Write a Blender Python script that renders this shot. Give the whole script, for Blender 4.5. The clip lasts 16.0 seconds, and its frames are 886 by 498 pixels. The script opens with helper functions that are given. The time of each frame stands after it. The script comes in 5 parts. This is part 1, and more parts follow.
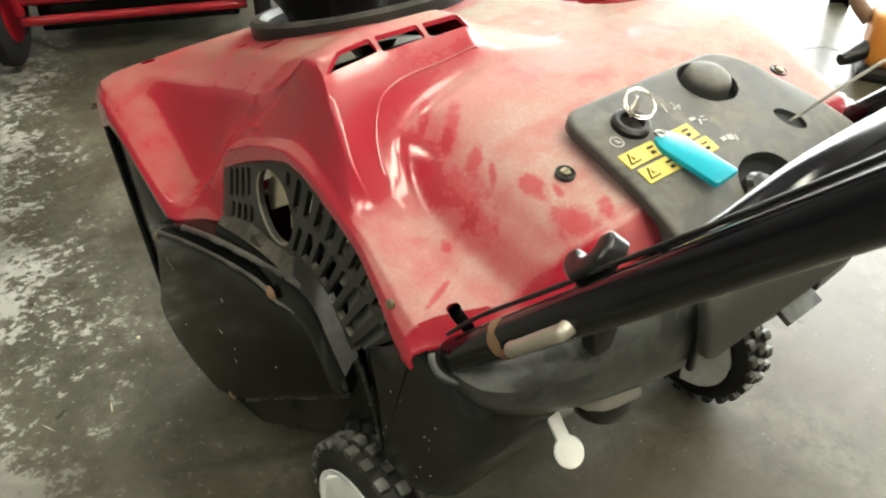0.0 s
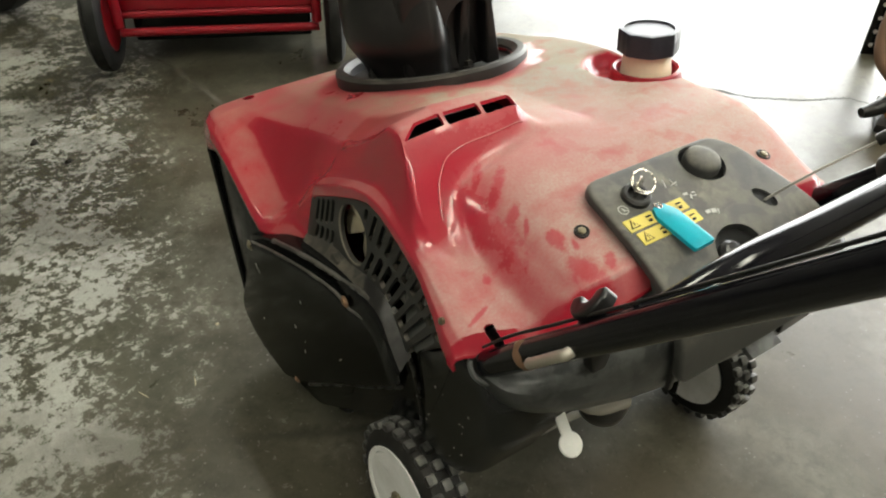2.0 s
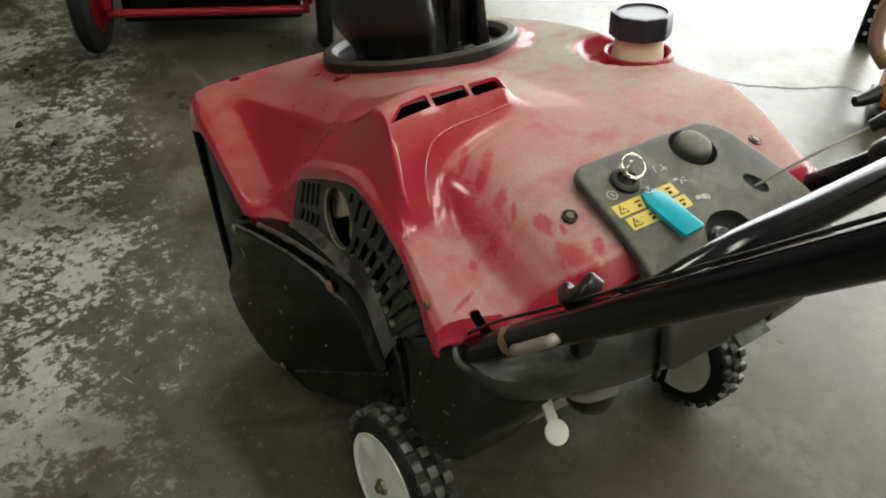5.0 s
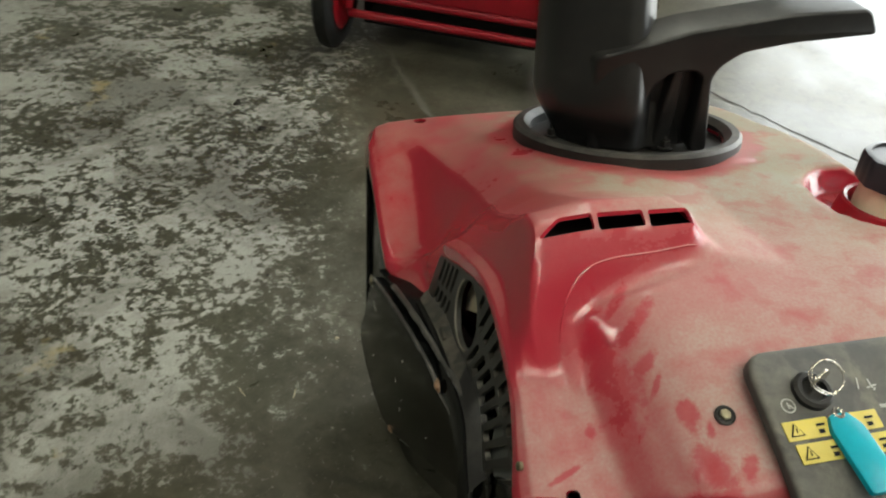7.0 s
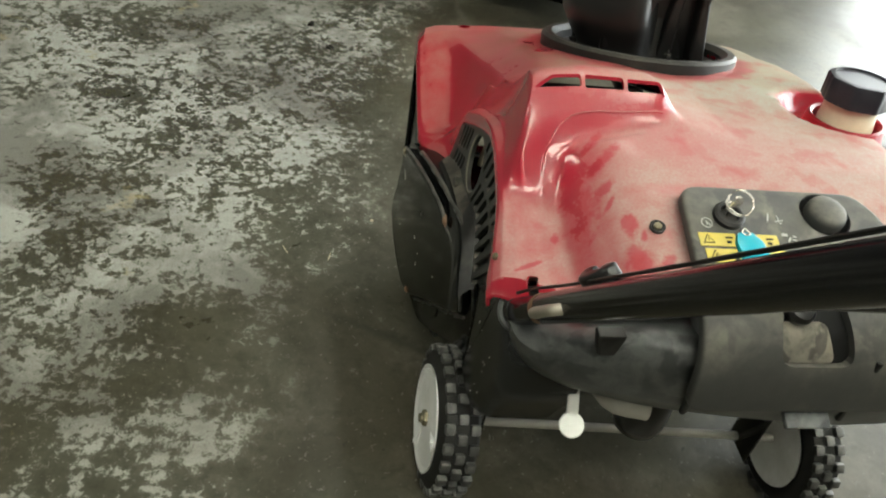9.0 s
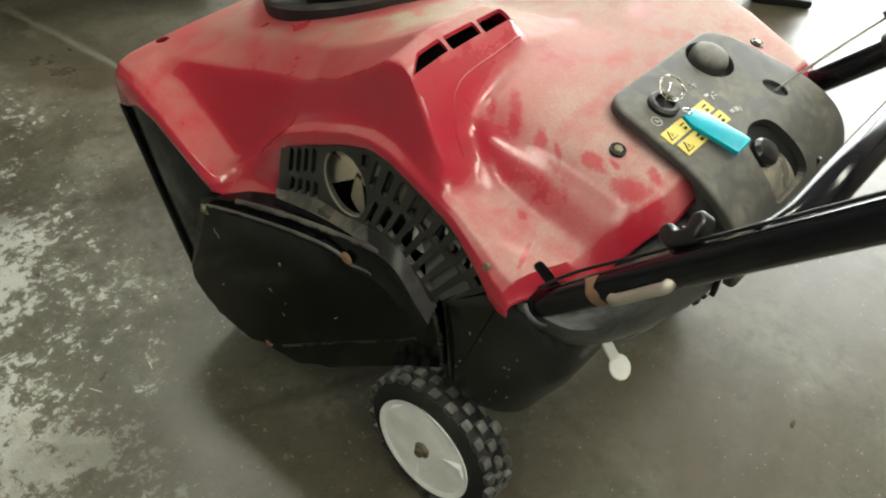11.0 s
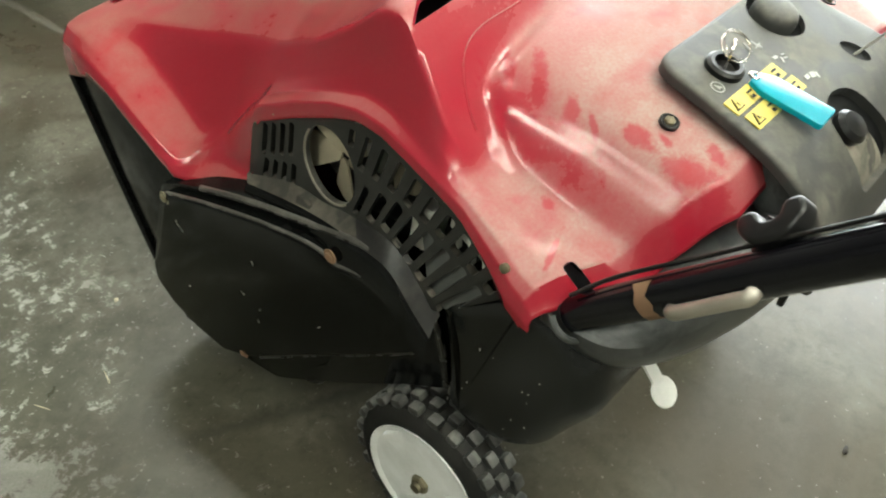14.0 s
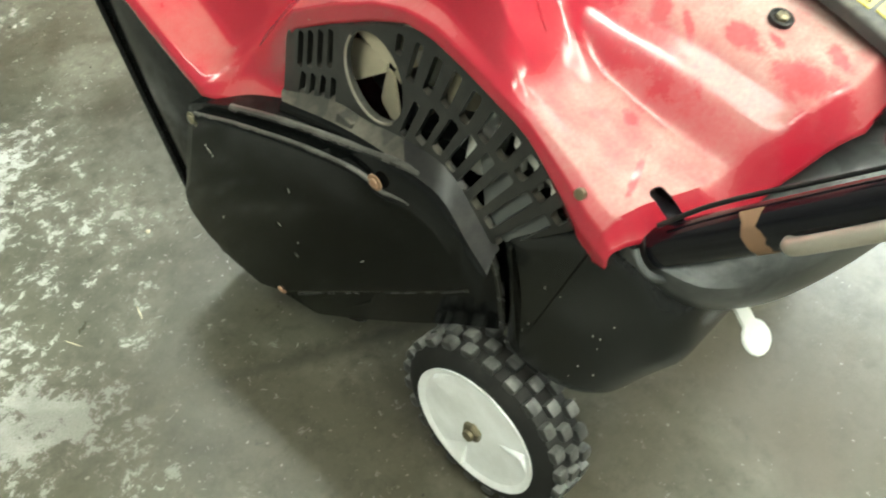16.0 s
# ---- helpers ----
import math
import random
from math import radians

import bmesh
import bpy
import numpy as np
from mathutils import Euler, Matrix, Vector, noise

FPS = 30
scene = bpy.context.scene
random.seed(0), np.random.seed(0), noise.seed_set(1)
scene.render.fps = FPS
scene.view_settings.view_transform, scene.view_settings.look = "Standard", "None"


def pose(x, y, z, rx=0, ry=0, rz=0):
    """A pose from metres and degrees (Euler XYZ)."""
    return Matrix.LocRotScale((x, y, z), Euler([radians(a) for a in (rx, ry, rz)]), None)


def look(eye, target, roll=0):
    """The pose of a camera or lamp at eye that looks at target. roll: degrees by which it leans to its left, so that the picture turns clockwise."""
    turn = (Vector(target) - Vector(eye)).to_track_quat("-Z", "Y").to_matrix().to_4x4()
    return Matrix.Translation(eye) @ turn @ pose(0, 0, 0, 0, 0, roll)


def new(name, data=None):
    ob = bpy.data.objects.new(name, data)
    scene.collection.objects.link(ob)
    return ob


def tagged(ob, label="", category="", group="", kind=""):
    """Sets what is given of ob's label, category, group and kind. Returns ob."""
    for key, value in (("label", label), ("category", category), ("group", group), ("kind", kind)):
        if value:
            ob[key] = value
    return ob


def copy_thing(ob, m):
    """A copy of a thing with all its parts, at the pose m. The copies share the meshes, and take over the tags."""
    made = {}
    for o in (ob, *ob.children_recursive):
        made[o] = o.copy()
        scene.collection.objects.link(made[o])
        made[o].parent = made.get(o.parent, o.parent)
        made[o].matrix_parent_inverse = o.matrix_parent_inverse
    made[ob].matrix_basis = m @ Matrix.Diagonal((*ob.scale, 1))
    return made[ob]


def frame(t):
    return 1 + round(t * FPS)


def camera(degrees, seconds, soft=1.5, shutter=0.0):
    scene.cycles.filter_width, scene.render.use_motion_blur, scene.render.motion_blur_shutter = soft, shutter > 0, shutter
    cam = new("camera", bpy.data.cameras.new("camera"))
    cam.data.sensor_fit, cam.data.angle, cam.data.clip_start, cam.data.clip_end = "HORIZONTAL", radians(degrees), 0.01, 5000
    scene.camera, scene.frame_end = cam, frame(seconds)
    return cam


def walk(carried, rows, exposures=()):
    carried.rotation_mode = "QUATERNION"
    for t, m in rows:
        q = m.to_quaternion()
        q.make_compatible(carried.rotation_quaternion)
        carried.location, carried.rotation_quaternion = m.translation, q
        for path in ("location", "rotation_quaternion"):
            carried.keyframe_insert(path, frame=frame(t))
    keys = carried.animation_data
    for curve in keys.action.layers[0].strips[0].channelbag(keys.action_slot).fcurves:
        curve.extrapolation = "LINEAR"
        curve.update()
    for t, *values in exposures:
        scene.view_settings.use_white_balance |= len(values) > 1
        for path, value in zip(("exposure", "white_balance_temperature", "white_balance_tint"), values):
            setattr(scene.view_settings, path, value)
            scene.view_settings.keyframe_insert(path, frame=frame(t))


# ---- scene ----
from mathutils.bvhtree import BVHTree
cam = camera(58.0, 16.0, 2.0, 0.5)

PATH = [
    (0, (-0.458, -0.414, 0.826), (0.525, 0.819, -0.404), -0.1),
    (0.5, (-0.479, -0.421, 0.87), (0.462, 0.822, -0.382), 0.9),
    (1, (-0.525, -0.492, 0.947), (0.384, 0.727, -0.353), 2.2),
    (1.5, (-0.539, -0.504, 0.96), (0.362, 0.739, -0.321), 2.1),
    (2, (-0.544, -0.509, 0.967), (0.366, 0.774, -0.268), 2.0),
    (2.5, (-0.543, -0.51, 0.965), (0.384, 0.776, -0.254), 2.2),
    (3, (-0.538, -0.507, 0.963), (0.398, 0.769, -0.26), 2.3),
    (3.5, (-0.538, -0.504, 0.961), (0.403, 0.758, -0.272), 2.6),
    (5.8, (-0.519, -0.507, 0.955), (0.327, 0.747, -0.353), 3.1),
    (6, (-0.488, -0.489, 0.972), (0.28, 0.766, -0.383), 2.2),
    (6.5, (-0.42, -0.352, 0.966), (0.192, 1.026, -0.348), 4.8),
    (7, (-0.408, -0.392, 0.96), (0.061, 1.086, -0.303), 6.4),
    (7.5, (-0.412, -0.435, 0.956), (-0.008, 1.067, -0.301), 7.4),
    (8, (-0.41, -0.477, 0.955), (-0.019, 1.017, -0.316), 8.0),
    (8.5, (-0.423, -0.56, 0.95), (-0.036, 0.932, -0.325), 10.3),
    (9, (-0.407, -0.636, 0.955), (-0.061, 0.847, -0.342), 10.8),
    (9.5, (-0.624, -0.303, 0.953), (0.344, 0.77, -0.43), 8.2),
    (10, (-0.636, -0.312, 0.944), (0.446, 0.608, -0.464), 4.8),
    (12.3, (-0.619, -0.354, 0.949), (0.499, 0.588, -0.416), 0.7),
    (12.5, (-0.62, -0.354, 0.941), (0.505, 0.606, -0.406), 0.6),
    (13, (-0.619, -0.355, 0.939), (0.497, 0.62, -0.404), 0.5),
    (13.5, (-0.595, -0.333, 0.907), (0.508, 0.633, -0.454), 0.9),
    (14, (-0.553, -0.265, 0.84), (0.553, 0.638, -0.561), 3.9),
    (14.5, (-0.54, -0.247, 0.829), (0.572, 0.613, -0.594), 6.0),
    (15, (-0.533, -0.259, 0.828), (0.554, 0.569, -0.633), 5.8),
    (15.5, (-0.527, -0.24, 0.797), (0.506, 0.618, -0.685), 4.1),
    (16, (-0.524, -0.221, 0.778), (0.433, 0.668, -0.736), 1.4),
]
walk(cam, [(t, look(eye, target, roll)) for t, eye, target, roll in PATH],
     [(0.0, 1.32, 6450, 6), (0.5, 1.05, 6450, 6), (1.0, 1.0, 6450, 7), (1.5, 1.1, 6450, 7), (2.0, 0.75, 6450, 7), (2.5, 0.52, 6450, 8), (3.5, 0.15, 6450, 8), (5.8, 0.6, 6350, 6), (6.5, 0.75, 6300, 5), (7.0, 0.43, 6300, 5), (7.5, 0.28, 6300, 5), (8.0, 0.42, 6250, 5), (8.5, 0.58, 6200, 4), (9.0, 0.82, 6200, 4), (10.0, 1.02, 6250, 5), (12.5, 0.9, 6300, 5), (13.5, 0.97, 6200, 4), (14.5, 1.64, 6050, 1), (15.5, 1.74, 6000, 0), (16.0, 2.08, 5950, -2)])

# ---- light and air ----
world = bpy.data.worlds.new("world")
scene.world = world
world.use_nodes = True
wn = world.node_tree
sky = wn.nodes.new("ShaderNodeTexSky")
sky.sky_type = 'NISHITA'
sky.sun_disc = False
sky.sun_elevation, sky.sun_rotation = radians(38), radians(75)
wn.links.new(sky.outputs[0], wn.nodes["Background"].inputs[0])
wn.nodes["Background"].inputs[1].default_value = 0.12


def area_lamp(name, m, sx, sy, power, color):
    data = bpy.data.lights.new(name, 'AREA')
    data.shape, data.size, data.size_y, data.energy, data.color = 'RECTANGLE', sx, sy, power, color
    ob = new(name, data)
    ob.matrix_world = m
    return ob


DOOR_POWER, TUBE_GLOW = 190.0, 15.0
sun = bpy.data.lights.new("sun", 'SUN')
sun.energy, sun.angle, sun.color = 3.0, radians(0.6), (1.0, 0.95, 0.88)
sun_ob = new("sun", sun)
sun_ob.matrix_world = look((0, 0, 0), (0.35, -0.9, -0.7))


# ---- materials ----
def material(name):
    mat = bpy.data.materials.new(name)
    mat.use_nodes = True
    nt = mat.node_tree
    return mat, nt, nt.nodes["Principled BSDF"]


def node(nt, kind, **values):
    n = nt.nodes.new(kind)
    for key, value in values.items():
        n.inputs[key.replace("_", " ")].default_value = value
    return n


def noise_tex(nt, scale, detail=5.0, rough=0.6, distort=0.0, coords="Object"):
    co = nt.nodes.new("ShaderNodeTexCoord")
    n = node(nt, "ShaderNodeTexNoise", Scale=scale, Detail=detail, Roughness=rough, Distortion=distort)
    nt.links.new(co.outputs[coords], n.inputs["Vector"])
    return n.outputs["Fac"]


def ramp(nt, fac, stops):
    r = nt.nodes.new("ShaderNodeValToRGB")
    e = r.color_ramp.elements
    while len(e) < len(stops):
        e.new(0.5)
    for el, (p, c) in zip(e, stops):
        el.position = p
        el.color = (*c, 1) if isinstance(c, tuple) else (c, c, c, 1)
    nt.links.new(fac, r.inputs["Fac"])
    return r.outputs["Color"]


def mix(nt, fac, a, b):
    m = nt.nodes.new("ShaderNodeMix")
    m.data_type = 'RGBA'
    for socket, value in ((m.inputs[0], fac), (m.inputs[6], a), (m.inputs[7], b)):
        if isinstance(value, bpy.types.NodeSocket):
            nt.links.new(value, socket)
        else:
            socket.default_value = (*value, 1) if isinstance(value, tuple) else value
    return m.outputs[2]


def maths(nt, op, a, b=0.0, c=0.0):
    m = nt.nodes.new("ShaderNodeMath")
    m.operation = op
    m.use_clamp = False
    for socket, value in zip(m.inputs, (a, b, c)):
        if isinstance(value, bpy.types.NodeSocket):
            nt.links.new(value, socket)
        else:
            socket.default_value = value
    return m.outputs[0]


def bump(nt, bsdf, height, strength, distance=0.002):
    b = node(nt, "ShaderNodeBump", Strength=strength, Distance=distance)
    nt.links.new(height, b.inputs["Height"])
    nt.links.new(b.outputs[0], bsdf.inputs["Normal"])


def upward(nt):
    g = nt.nodes.new("ShaderNodeNewGeometry")
    s = nt.nodes.new("ShaderNodeSeparateXYZ")
    nt.links.new(g.outputs["Normal"], s.inputs[0])
    return s.outputs["Z"]


def place(nt):
    co = nt.nodes.new("ShaderNodeTexCoord")
    s = nt.nodes.new("ShaderNodeSeparateXYZ")
    nt.links.new(co.outputs["Object"], s.inputs[0])
    return s.outputs


def between(nt, value, lo, hi):
    m = nt.nodes.new("ShaderNodeMapRange")
    m.interpolation_type = 'SMOOTHSTEP'
    m.inputs["From Min"].default_value, m.inputs["From Max"].default_value = lo, hi
    nt.links.new(value, m.inputs["Value"])
    return m.outputs[0]


def plastic(name, color, rough=0.45, dust=0.0, dust_color=(0.30, 0.27, 0.23), metallic=0.0, grain=0.15, gloss=0.5, film=0.0, smear=0.0):
    """Moulded or painted surface with a settled film of dust and fine grain."""
    mat, nt, b = material(name)
    n1 = noise_tex(nt, 14.0, 6, 0.65)
    n2 = noise_tex(nt, 160.0, 3, 0.6)
    base = mix(nt, ramp(nt, n1, [(0.35, 0.0), (0.7, 1.0)]), tuple(c * 0.85 for c in color), tuple(min(1, c * 1.15) for c in color))
    mask = maths(nt, 'MULTIPLY', between(nt, upward(nt), 0.0, 0.9), ramp(nt, n1, [(0.3, 0.25), (0.65, 1.0)]))
    mask = maths(nt, 'ADD', maths(nt, 'MULTIPLY', mask, dust), maths(nt, 'MULTIPLY', ramp(nt, n1, [(0.55, 0.0), (0.75, 1.0)]), dust * 0.35))
    mask = maths(nt, 'ADD', mask, film)
    n5 = noise_tex(nt, 42.0, 5, 0.65, 0.4)
    mask = maths(nt, 'MULTIPLY', mask, ramp(nt, n5, [(0.36, 0.45), (0.60, 1.15)]))
    if smear:
        n6 = noise_tex(nt, 26.0, 4, 0.5, 0.6)
        mask = maths(nt, 'MULTIPLY', mask, ramp(nt, n6, [(0.43, 1.0 - smear), (0.49, 1.0)]))
    nt.links.new(mix(nt, mask, base, dust_color), b.inputs["Base Color"])
    nt.links.new(maths(nt, 'ADD', maths(nt, 'MULTIPLY', mask, 0.4), rough), b.inputs["Roughness"])
    b.inputs["Metallic"].default_value = metallic
    b.inputs["Specular IOR Level"].default_value = gloss
    bump(nt, b, n2, grain, 0.0006)
    return mat


# finger wipes in the hood's dust: centre x, y, half length, half width, turn
WIPES = [(-0.097, -0.068, 0.013, 0.006, 90), (-0.096, -0.112, 0.018, 0.009, 105), (-0.088, -0.0845, 0.006, 0.0028, 80), (-0.073, -0.119, 0.010, 0.005, 60),
         (-0.099, -0.137, 0.012, 0.010, 20), (-0.119, -0.129, 0.011, 0.009, 30), (-0.110, -0.038, 0.007, 0.0022, 60), (-0.155, -0.037, 0.006, 0.003, 90),
         (-0.181, -0.064, 0.016, 0.0022, 18), (-0.116, 0.040, 0.019, 0.0045, 45), (-0.109, 0.015, 0.021, 0.0055, 40), (-0.112, -0.018, 0.009, 0.006, 40), (-0.133, -0.004, 0.050, 0.011, 92)]


def red_dusty():
    """Glossy red plastic under tan dust that settled on level parts and was wiped off by fingers."""
    mat, nt, b = material("dusty_red_plastic")
    n1 = noise_tex(nt, 5.0, 4, 0.55, 0.1)
    n2 = noise_tex(nt, 28.0, 4, 0.5, 0.15)
    n3 = noise_tex(nt, 350.0, 2, 0.5)
    n4 = noise_tex(nt, 60.0, 4, 0.6, 0.2)
    p = place(nt)
    zone = maths(nt, 'MULTIPLY', between(nt, p["X"], 0.00, -0.08), between(nt, p["Y"], 0.035, -0.025))
    level = maths(nt, 'MAXIMUM', between(nt, upward(nt), 0.56, 0.985), maths(nt, 'MULTIPLY', between(nt, upward(nt), 0.35, 0.88), zone))
    front = between(nt, p["Y"], 0.03, 0.24)
    inboard = between(nt, p["X"], -0.17, 0.02)
    amount = maths(nt, 'ADD', maths(nt, 'MULTIPLY_ADD', inboard, 0.34, 0.38), maths(nt, 'MULTIPLY', maths(nt, 'MULTIPLY', front, inboard), 0.36))
    amount = maths(nt, 'MULTIPLY_ADD', zone, 0.22, amount)
    film = maths(nt, 'MULTIPLY', level, amount)
    film = maths(nt, 'MULTIPLY', film, ramp(nt, n1, [(0.3, 0.70), (0.65, 1.15)]))
    touched = mix(nt, zone, ramp(nt, n2, [(0.30, 0.55), (0.48, 1.0)]), ramp(nt, n2, [(0.32, 0.62), (0.56, 1.06)]))
    film = maths(nt, 'MULTIPLY', film, touched)
    strip = maths(nt, 'MULTIPLY', between(nt, p["Y"], 0.16, 0.24), between(nt, p["X"], 0.0, -0.10))
    film = maths(nt, 'MULTIPLY', film, mix(nt, strip, (1, 1, 1), ramp(nt, n2, [(0.30, 0.55), (0.60, 1.0)])))
    film = maths(nt, 'MULTIPLY', film, ramp(nt, n4, [(0.3, 0.88), (0.7, 1.1)]))
    film = maths(nt, 'MULTIPLY', film, ramp(nt, n3, [(0.3, 0.85), (0.7, 1.1)]))
    film = maths(nt, 'ADD', film, 0.030)
    # finger wipes
    stray = noise_tex(nt, 70.0, 5, 0.65, 0.3)
    spot = nt.nodes.new("ShaderNodeTexCoord")
    nearest = None
    for cx, cy, la, lb, turn in WIPES:
        m = nt.nodes.new("ShaderNodeMapping")
        m.vector_type = 'TEXTURE'
        m.inputs["Location"].default_value, m.inputs["Rotation"].default_value, m.inputs["Scale"].default_value = (cx, cy, 0), (0, 0, radians(turn)), (la, lb, 1000)
        nt.links.new(spot.outputs["Object"], m.inputs["Vector"])
        r = nt.nodes.new("ShaderNodeVectorMath")
        r.operation = 'LENGTH'
        nt.links.new(m.outputs[0], r.inputs[0])
        nearest = r.outputs["Value"] if nearest is None else maths(nt, 'MINIMUM', nearest, r.outputs["Value"])
    nearest = maths(nt, 'ADD', nearest, maths(nt, 'MULTIPLY_ADD', stray, 3.2, -1.6))
    film = maths(nt, 'MULTIPLY', film, maths(nt, 'MULTIPLY_ADD', between(nt, nearest, 1.55, 0.55), -0.66, 1.0))
    # sheltered, clean dish round the fuel filler
    away = maths(nt, 'SQRT', maths(nt, 'ADD', maths(nt, 'POWER', maths(nt, 'ADD', p["X"], -0.243), 2.0), maths(nt, 'POWER', maths(nt, 'ADD', p["Y"], -0.165), 2.0)))
    film = maths(nt, 'MULTIPLY', film, maths(nt, 'MULTIPLY_ADD', between(nt, away, 0.078, 0.062), -0.85, 1.0))
    # wiped ring round the chute collar
    ring = maths(nt, 'SQRT', maths(nt, 'ADD', maths(nt, 'POWER', maths(nt, 'ADD', p["X"], -0.058), 2.0), maths(nt, 'POWER', maths(nt, 'ADD', p["Y"], -0.385), 2.0)))
    ring = maths(nt, 'ADD', ring, maths(nt, 'MULTIPLY_ADD', n2, 0.06, -0.03))
    film = maths(nt, 'MULTIPLY', film, maths(nt, 'MULTIPLY_ADD', between(nt, ring, 0.172, 0.145), -0.65, 1.0))
    # dried grey splash between the vents and the filler
    sx = maths(nt, 'MULTIPLY', maths(nt, 'ADD', p["X"], -0.105), 1.0 / 0.11)
    sy = maths(nt, 'MULTIPLY', maths(nt, 'ADD', p["Y"], -0.185), 1.0 / 0.062)
    far = maths(nt, 'ADD', maths(nt, 'ADD', maths(nt, 'POWER', sx, 2.0), maths(nt, 'POWER', sy, 2.0)), maths(nt, 'MULTIPLY_ADD', n2, 1.6, -0.8))
    splash = maths(nt, 'MULTIPLY', between(nt, far, 1.0, 0.35), maths(nt, 'MULTIPLY', level, 0.62))
    film = maths(nt, 'MAXIMUM', film, splash)
    tan = mix(nt, front, (0.42, 0.355, 0.315), (0.33, 0.295, 0.225))
    tan = mix(nt, splash, tan, (0.35, 0.335, 0.285))
    nt.links.new(mix(nt, film, (0.38, 0.010, 0.030), tan), b.inputs["Base Color"])
    nt.links.new(maths(nt, 'MINIMUM', maths(nt, 'MULTIPLY_ADD', film, 0.6, 0.20), 0.58), b.inputs["Roughness"])
    nt.links.new(maths(nt, 'MAXIMUM', maths(nt, 'MULTIPLY_ADD', film, -0.9, 0.58), 0.0), b.inputs["Coat Weight"])
    b.inputs["Coat Roughness"].default_value = 0.11
    nt.links.new(maths(nt, 'MAXIMUM', maths(nt, 'MULTIPLY_ADD', film, -0.4, 0.28), 0.04), b.inputs["Specular IOR Level"])
    bump(nt, b, n3, 0.05, 0.0004)
    return mat


def concrete():
    """Sealed warehouse concrete: greenish brown, glossy, its pale top coat flaked off in patches."""
    mat, nt, b = material("stained_concrete")
    big = noise_tex(nt, 1.5, 5, 0.6)
    mid = noise_tex(nt, 4.5, 10, 0.70, 0.25)
    broken = noise_tex(nt, 30.0, 8, 0.72, 0.2)
    fine = noise_tex(nt, 110.0, 6, 0.7)
    grit = noise_tex(nt, 500.0, 3, 0.6)
    base = mix(nt, ramp(nt, big, [(0.32, 0.0), (0.68, 1.0)]), (0.037, 0.036, 0.024), (0.096, 0.093, 0.066))
    base = mix(nt, maths(nt, 'MULTIPLY', ramp(nt, mid, [(0.46, 0.0), (0.62, 1.0)]), 0.66), base, (0.142, 0.133, 0.099))
    base = mix(nt, maths(nt, 'MULTIPLY', ramp(nt, broken, [(0.34, 1.0), (0.50, 0.0)]), 0.58), base, (0.030, 0.025, 0.016))
    base = mix(nt, maths(nt, 'MULTIPLY', ramp(nt, fine, [(0.28, 1.0), (0.5, 0.0)]), 0.35), base, (0.037, 0.032, 0.021))
    p = place(nt)
    shred = noise_tex(nt, 62.0, 8, 0.75, 0.5)
    edge = maths(nt, 'ADD', p["X"], maths(nt, 'MULTIPLY_ADD', big, 0.40, maths(nt, 'MULTIPLY_ADD', p["Y"], -0.26, 0.20)))
    worn = maths(nt, 'MULTIPLY', maths(nt, 'MULTIPLY', between(nt, edge, 0.03, -0.30), maths(nt, 'MULTIPLY_ADD', between(nt, p["Y"], 0.50, 0.20), -0.22, 1.0)), maths(nt, 'MULTIPLY_ADD', between(nt, p["Y"], 1.3, 2.4), -0.5, 1.0))
    flake = maths(nt, 'ADD', maths(nt, 'MULTIPLY', mid, 0.46), maths(nt, 'ADD', maths(nt, 'MULTIPLY', broken, 0.36), maths(nt, 'MULTIPLY', shred, 0.34)))
    level = maths(nt, 'ADD', flake, maths(nt, 'MULTIPLY', worn, 0.085))
    patch = ramp(nt, level, [(0.640, 0.0), (0.654, 0.35), (0.664, 0.85), (0.70, 1.0)])
    patch = maths(nt, 'MULTIPLY', patch, ramp(nt, worn, [(0.0, 0.0), (0.25, 1.0)]))
    pale = mix(nt, ramp(nt, grit, [(0.3, 0.0), (0.7, 1.0)]), (0.24, 0.235, 0.205), (0.42, 0.415, 0.38))
    pale = mix(nt, ramp(nt, broken, [(0.5, 0.0), (0.7, 0.5)]), pale, (0.30, 0.29, 0.245))
    base = mix(nt, maths(nt, 'MULTIPLY', patch, 0.92), base, pale)
    chips = maths(nt, 'MULTIPLY', ramp(nt, noise_tex(nt, 85.0, 6, 0.7, 0.6), [(0.615, 0.0), (0.64, 1.0)]), ramp(nt, noise_tex(nt, 6.5, 4, 0.6), [(0.42, 0.0), (0.60, 1.0)]))
    chips = maths(nt, 'MULTIPLY', chips, maths(nt, 'MULTIPLY_ADD', between(nt, p["X"], 0.10, -0.20), 0.60, 0.18))
    base = mix(nt, chips, base, pale)
    brown = ramp(nt, noise_tex(nt, 2.6, 6, 0.62, 0.3), [(0.47, 0.0), (0.58, 1.0)])
    brown = maths(nt, 'MULTIPLY', brown, maths(nt, 'MULTIPLY_ADD', between(nt, p["Y"], 0.5, 1.2), -0.06, 0.56))
    base = mix(nt, brown, base, (0.028, 0.022, 0.010))
    tint = maths(nt, 'MULTIPLY', maths(nt, 'MULTIPLY', between(nt, p["Y"], 0.25, -0.35), between(nt, p["X"], -0.5, -0.1)), maths(nt, 'MULTIPLY_ADD', ramp(nt, noise_tex(nt, 3.4, 6, 0.65, 0.5), [(0.42, 0.0), (0.60, 1.0)]), 0.55, 0.15))
    base = mix(nt, tint, base, (0.062, 0.047, 0.027))
    ochre = ramp(nt, noise_tex(nt, 6.0, 5, 0.6), [(0.64, 0.0), (0.70, 0.6)])
    base = mix(nt, maths(nt, 'MULTIPLY', ochre, worn), base, (0.296, 0.237, 0.111))
    specks = ramp(nt, noise_tex(nt, 130.0, 2, 0.4), [(0.71, 0.0), (0.74, 1.0)])
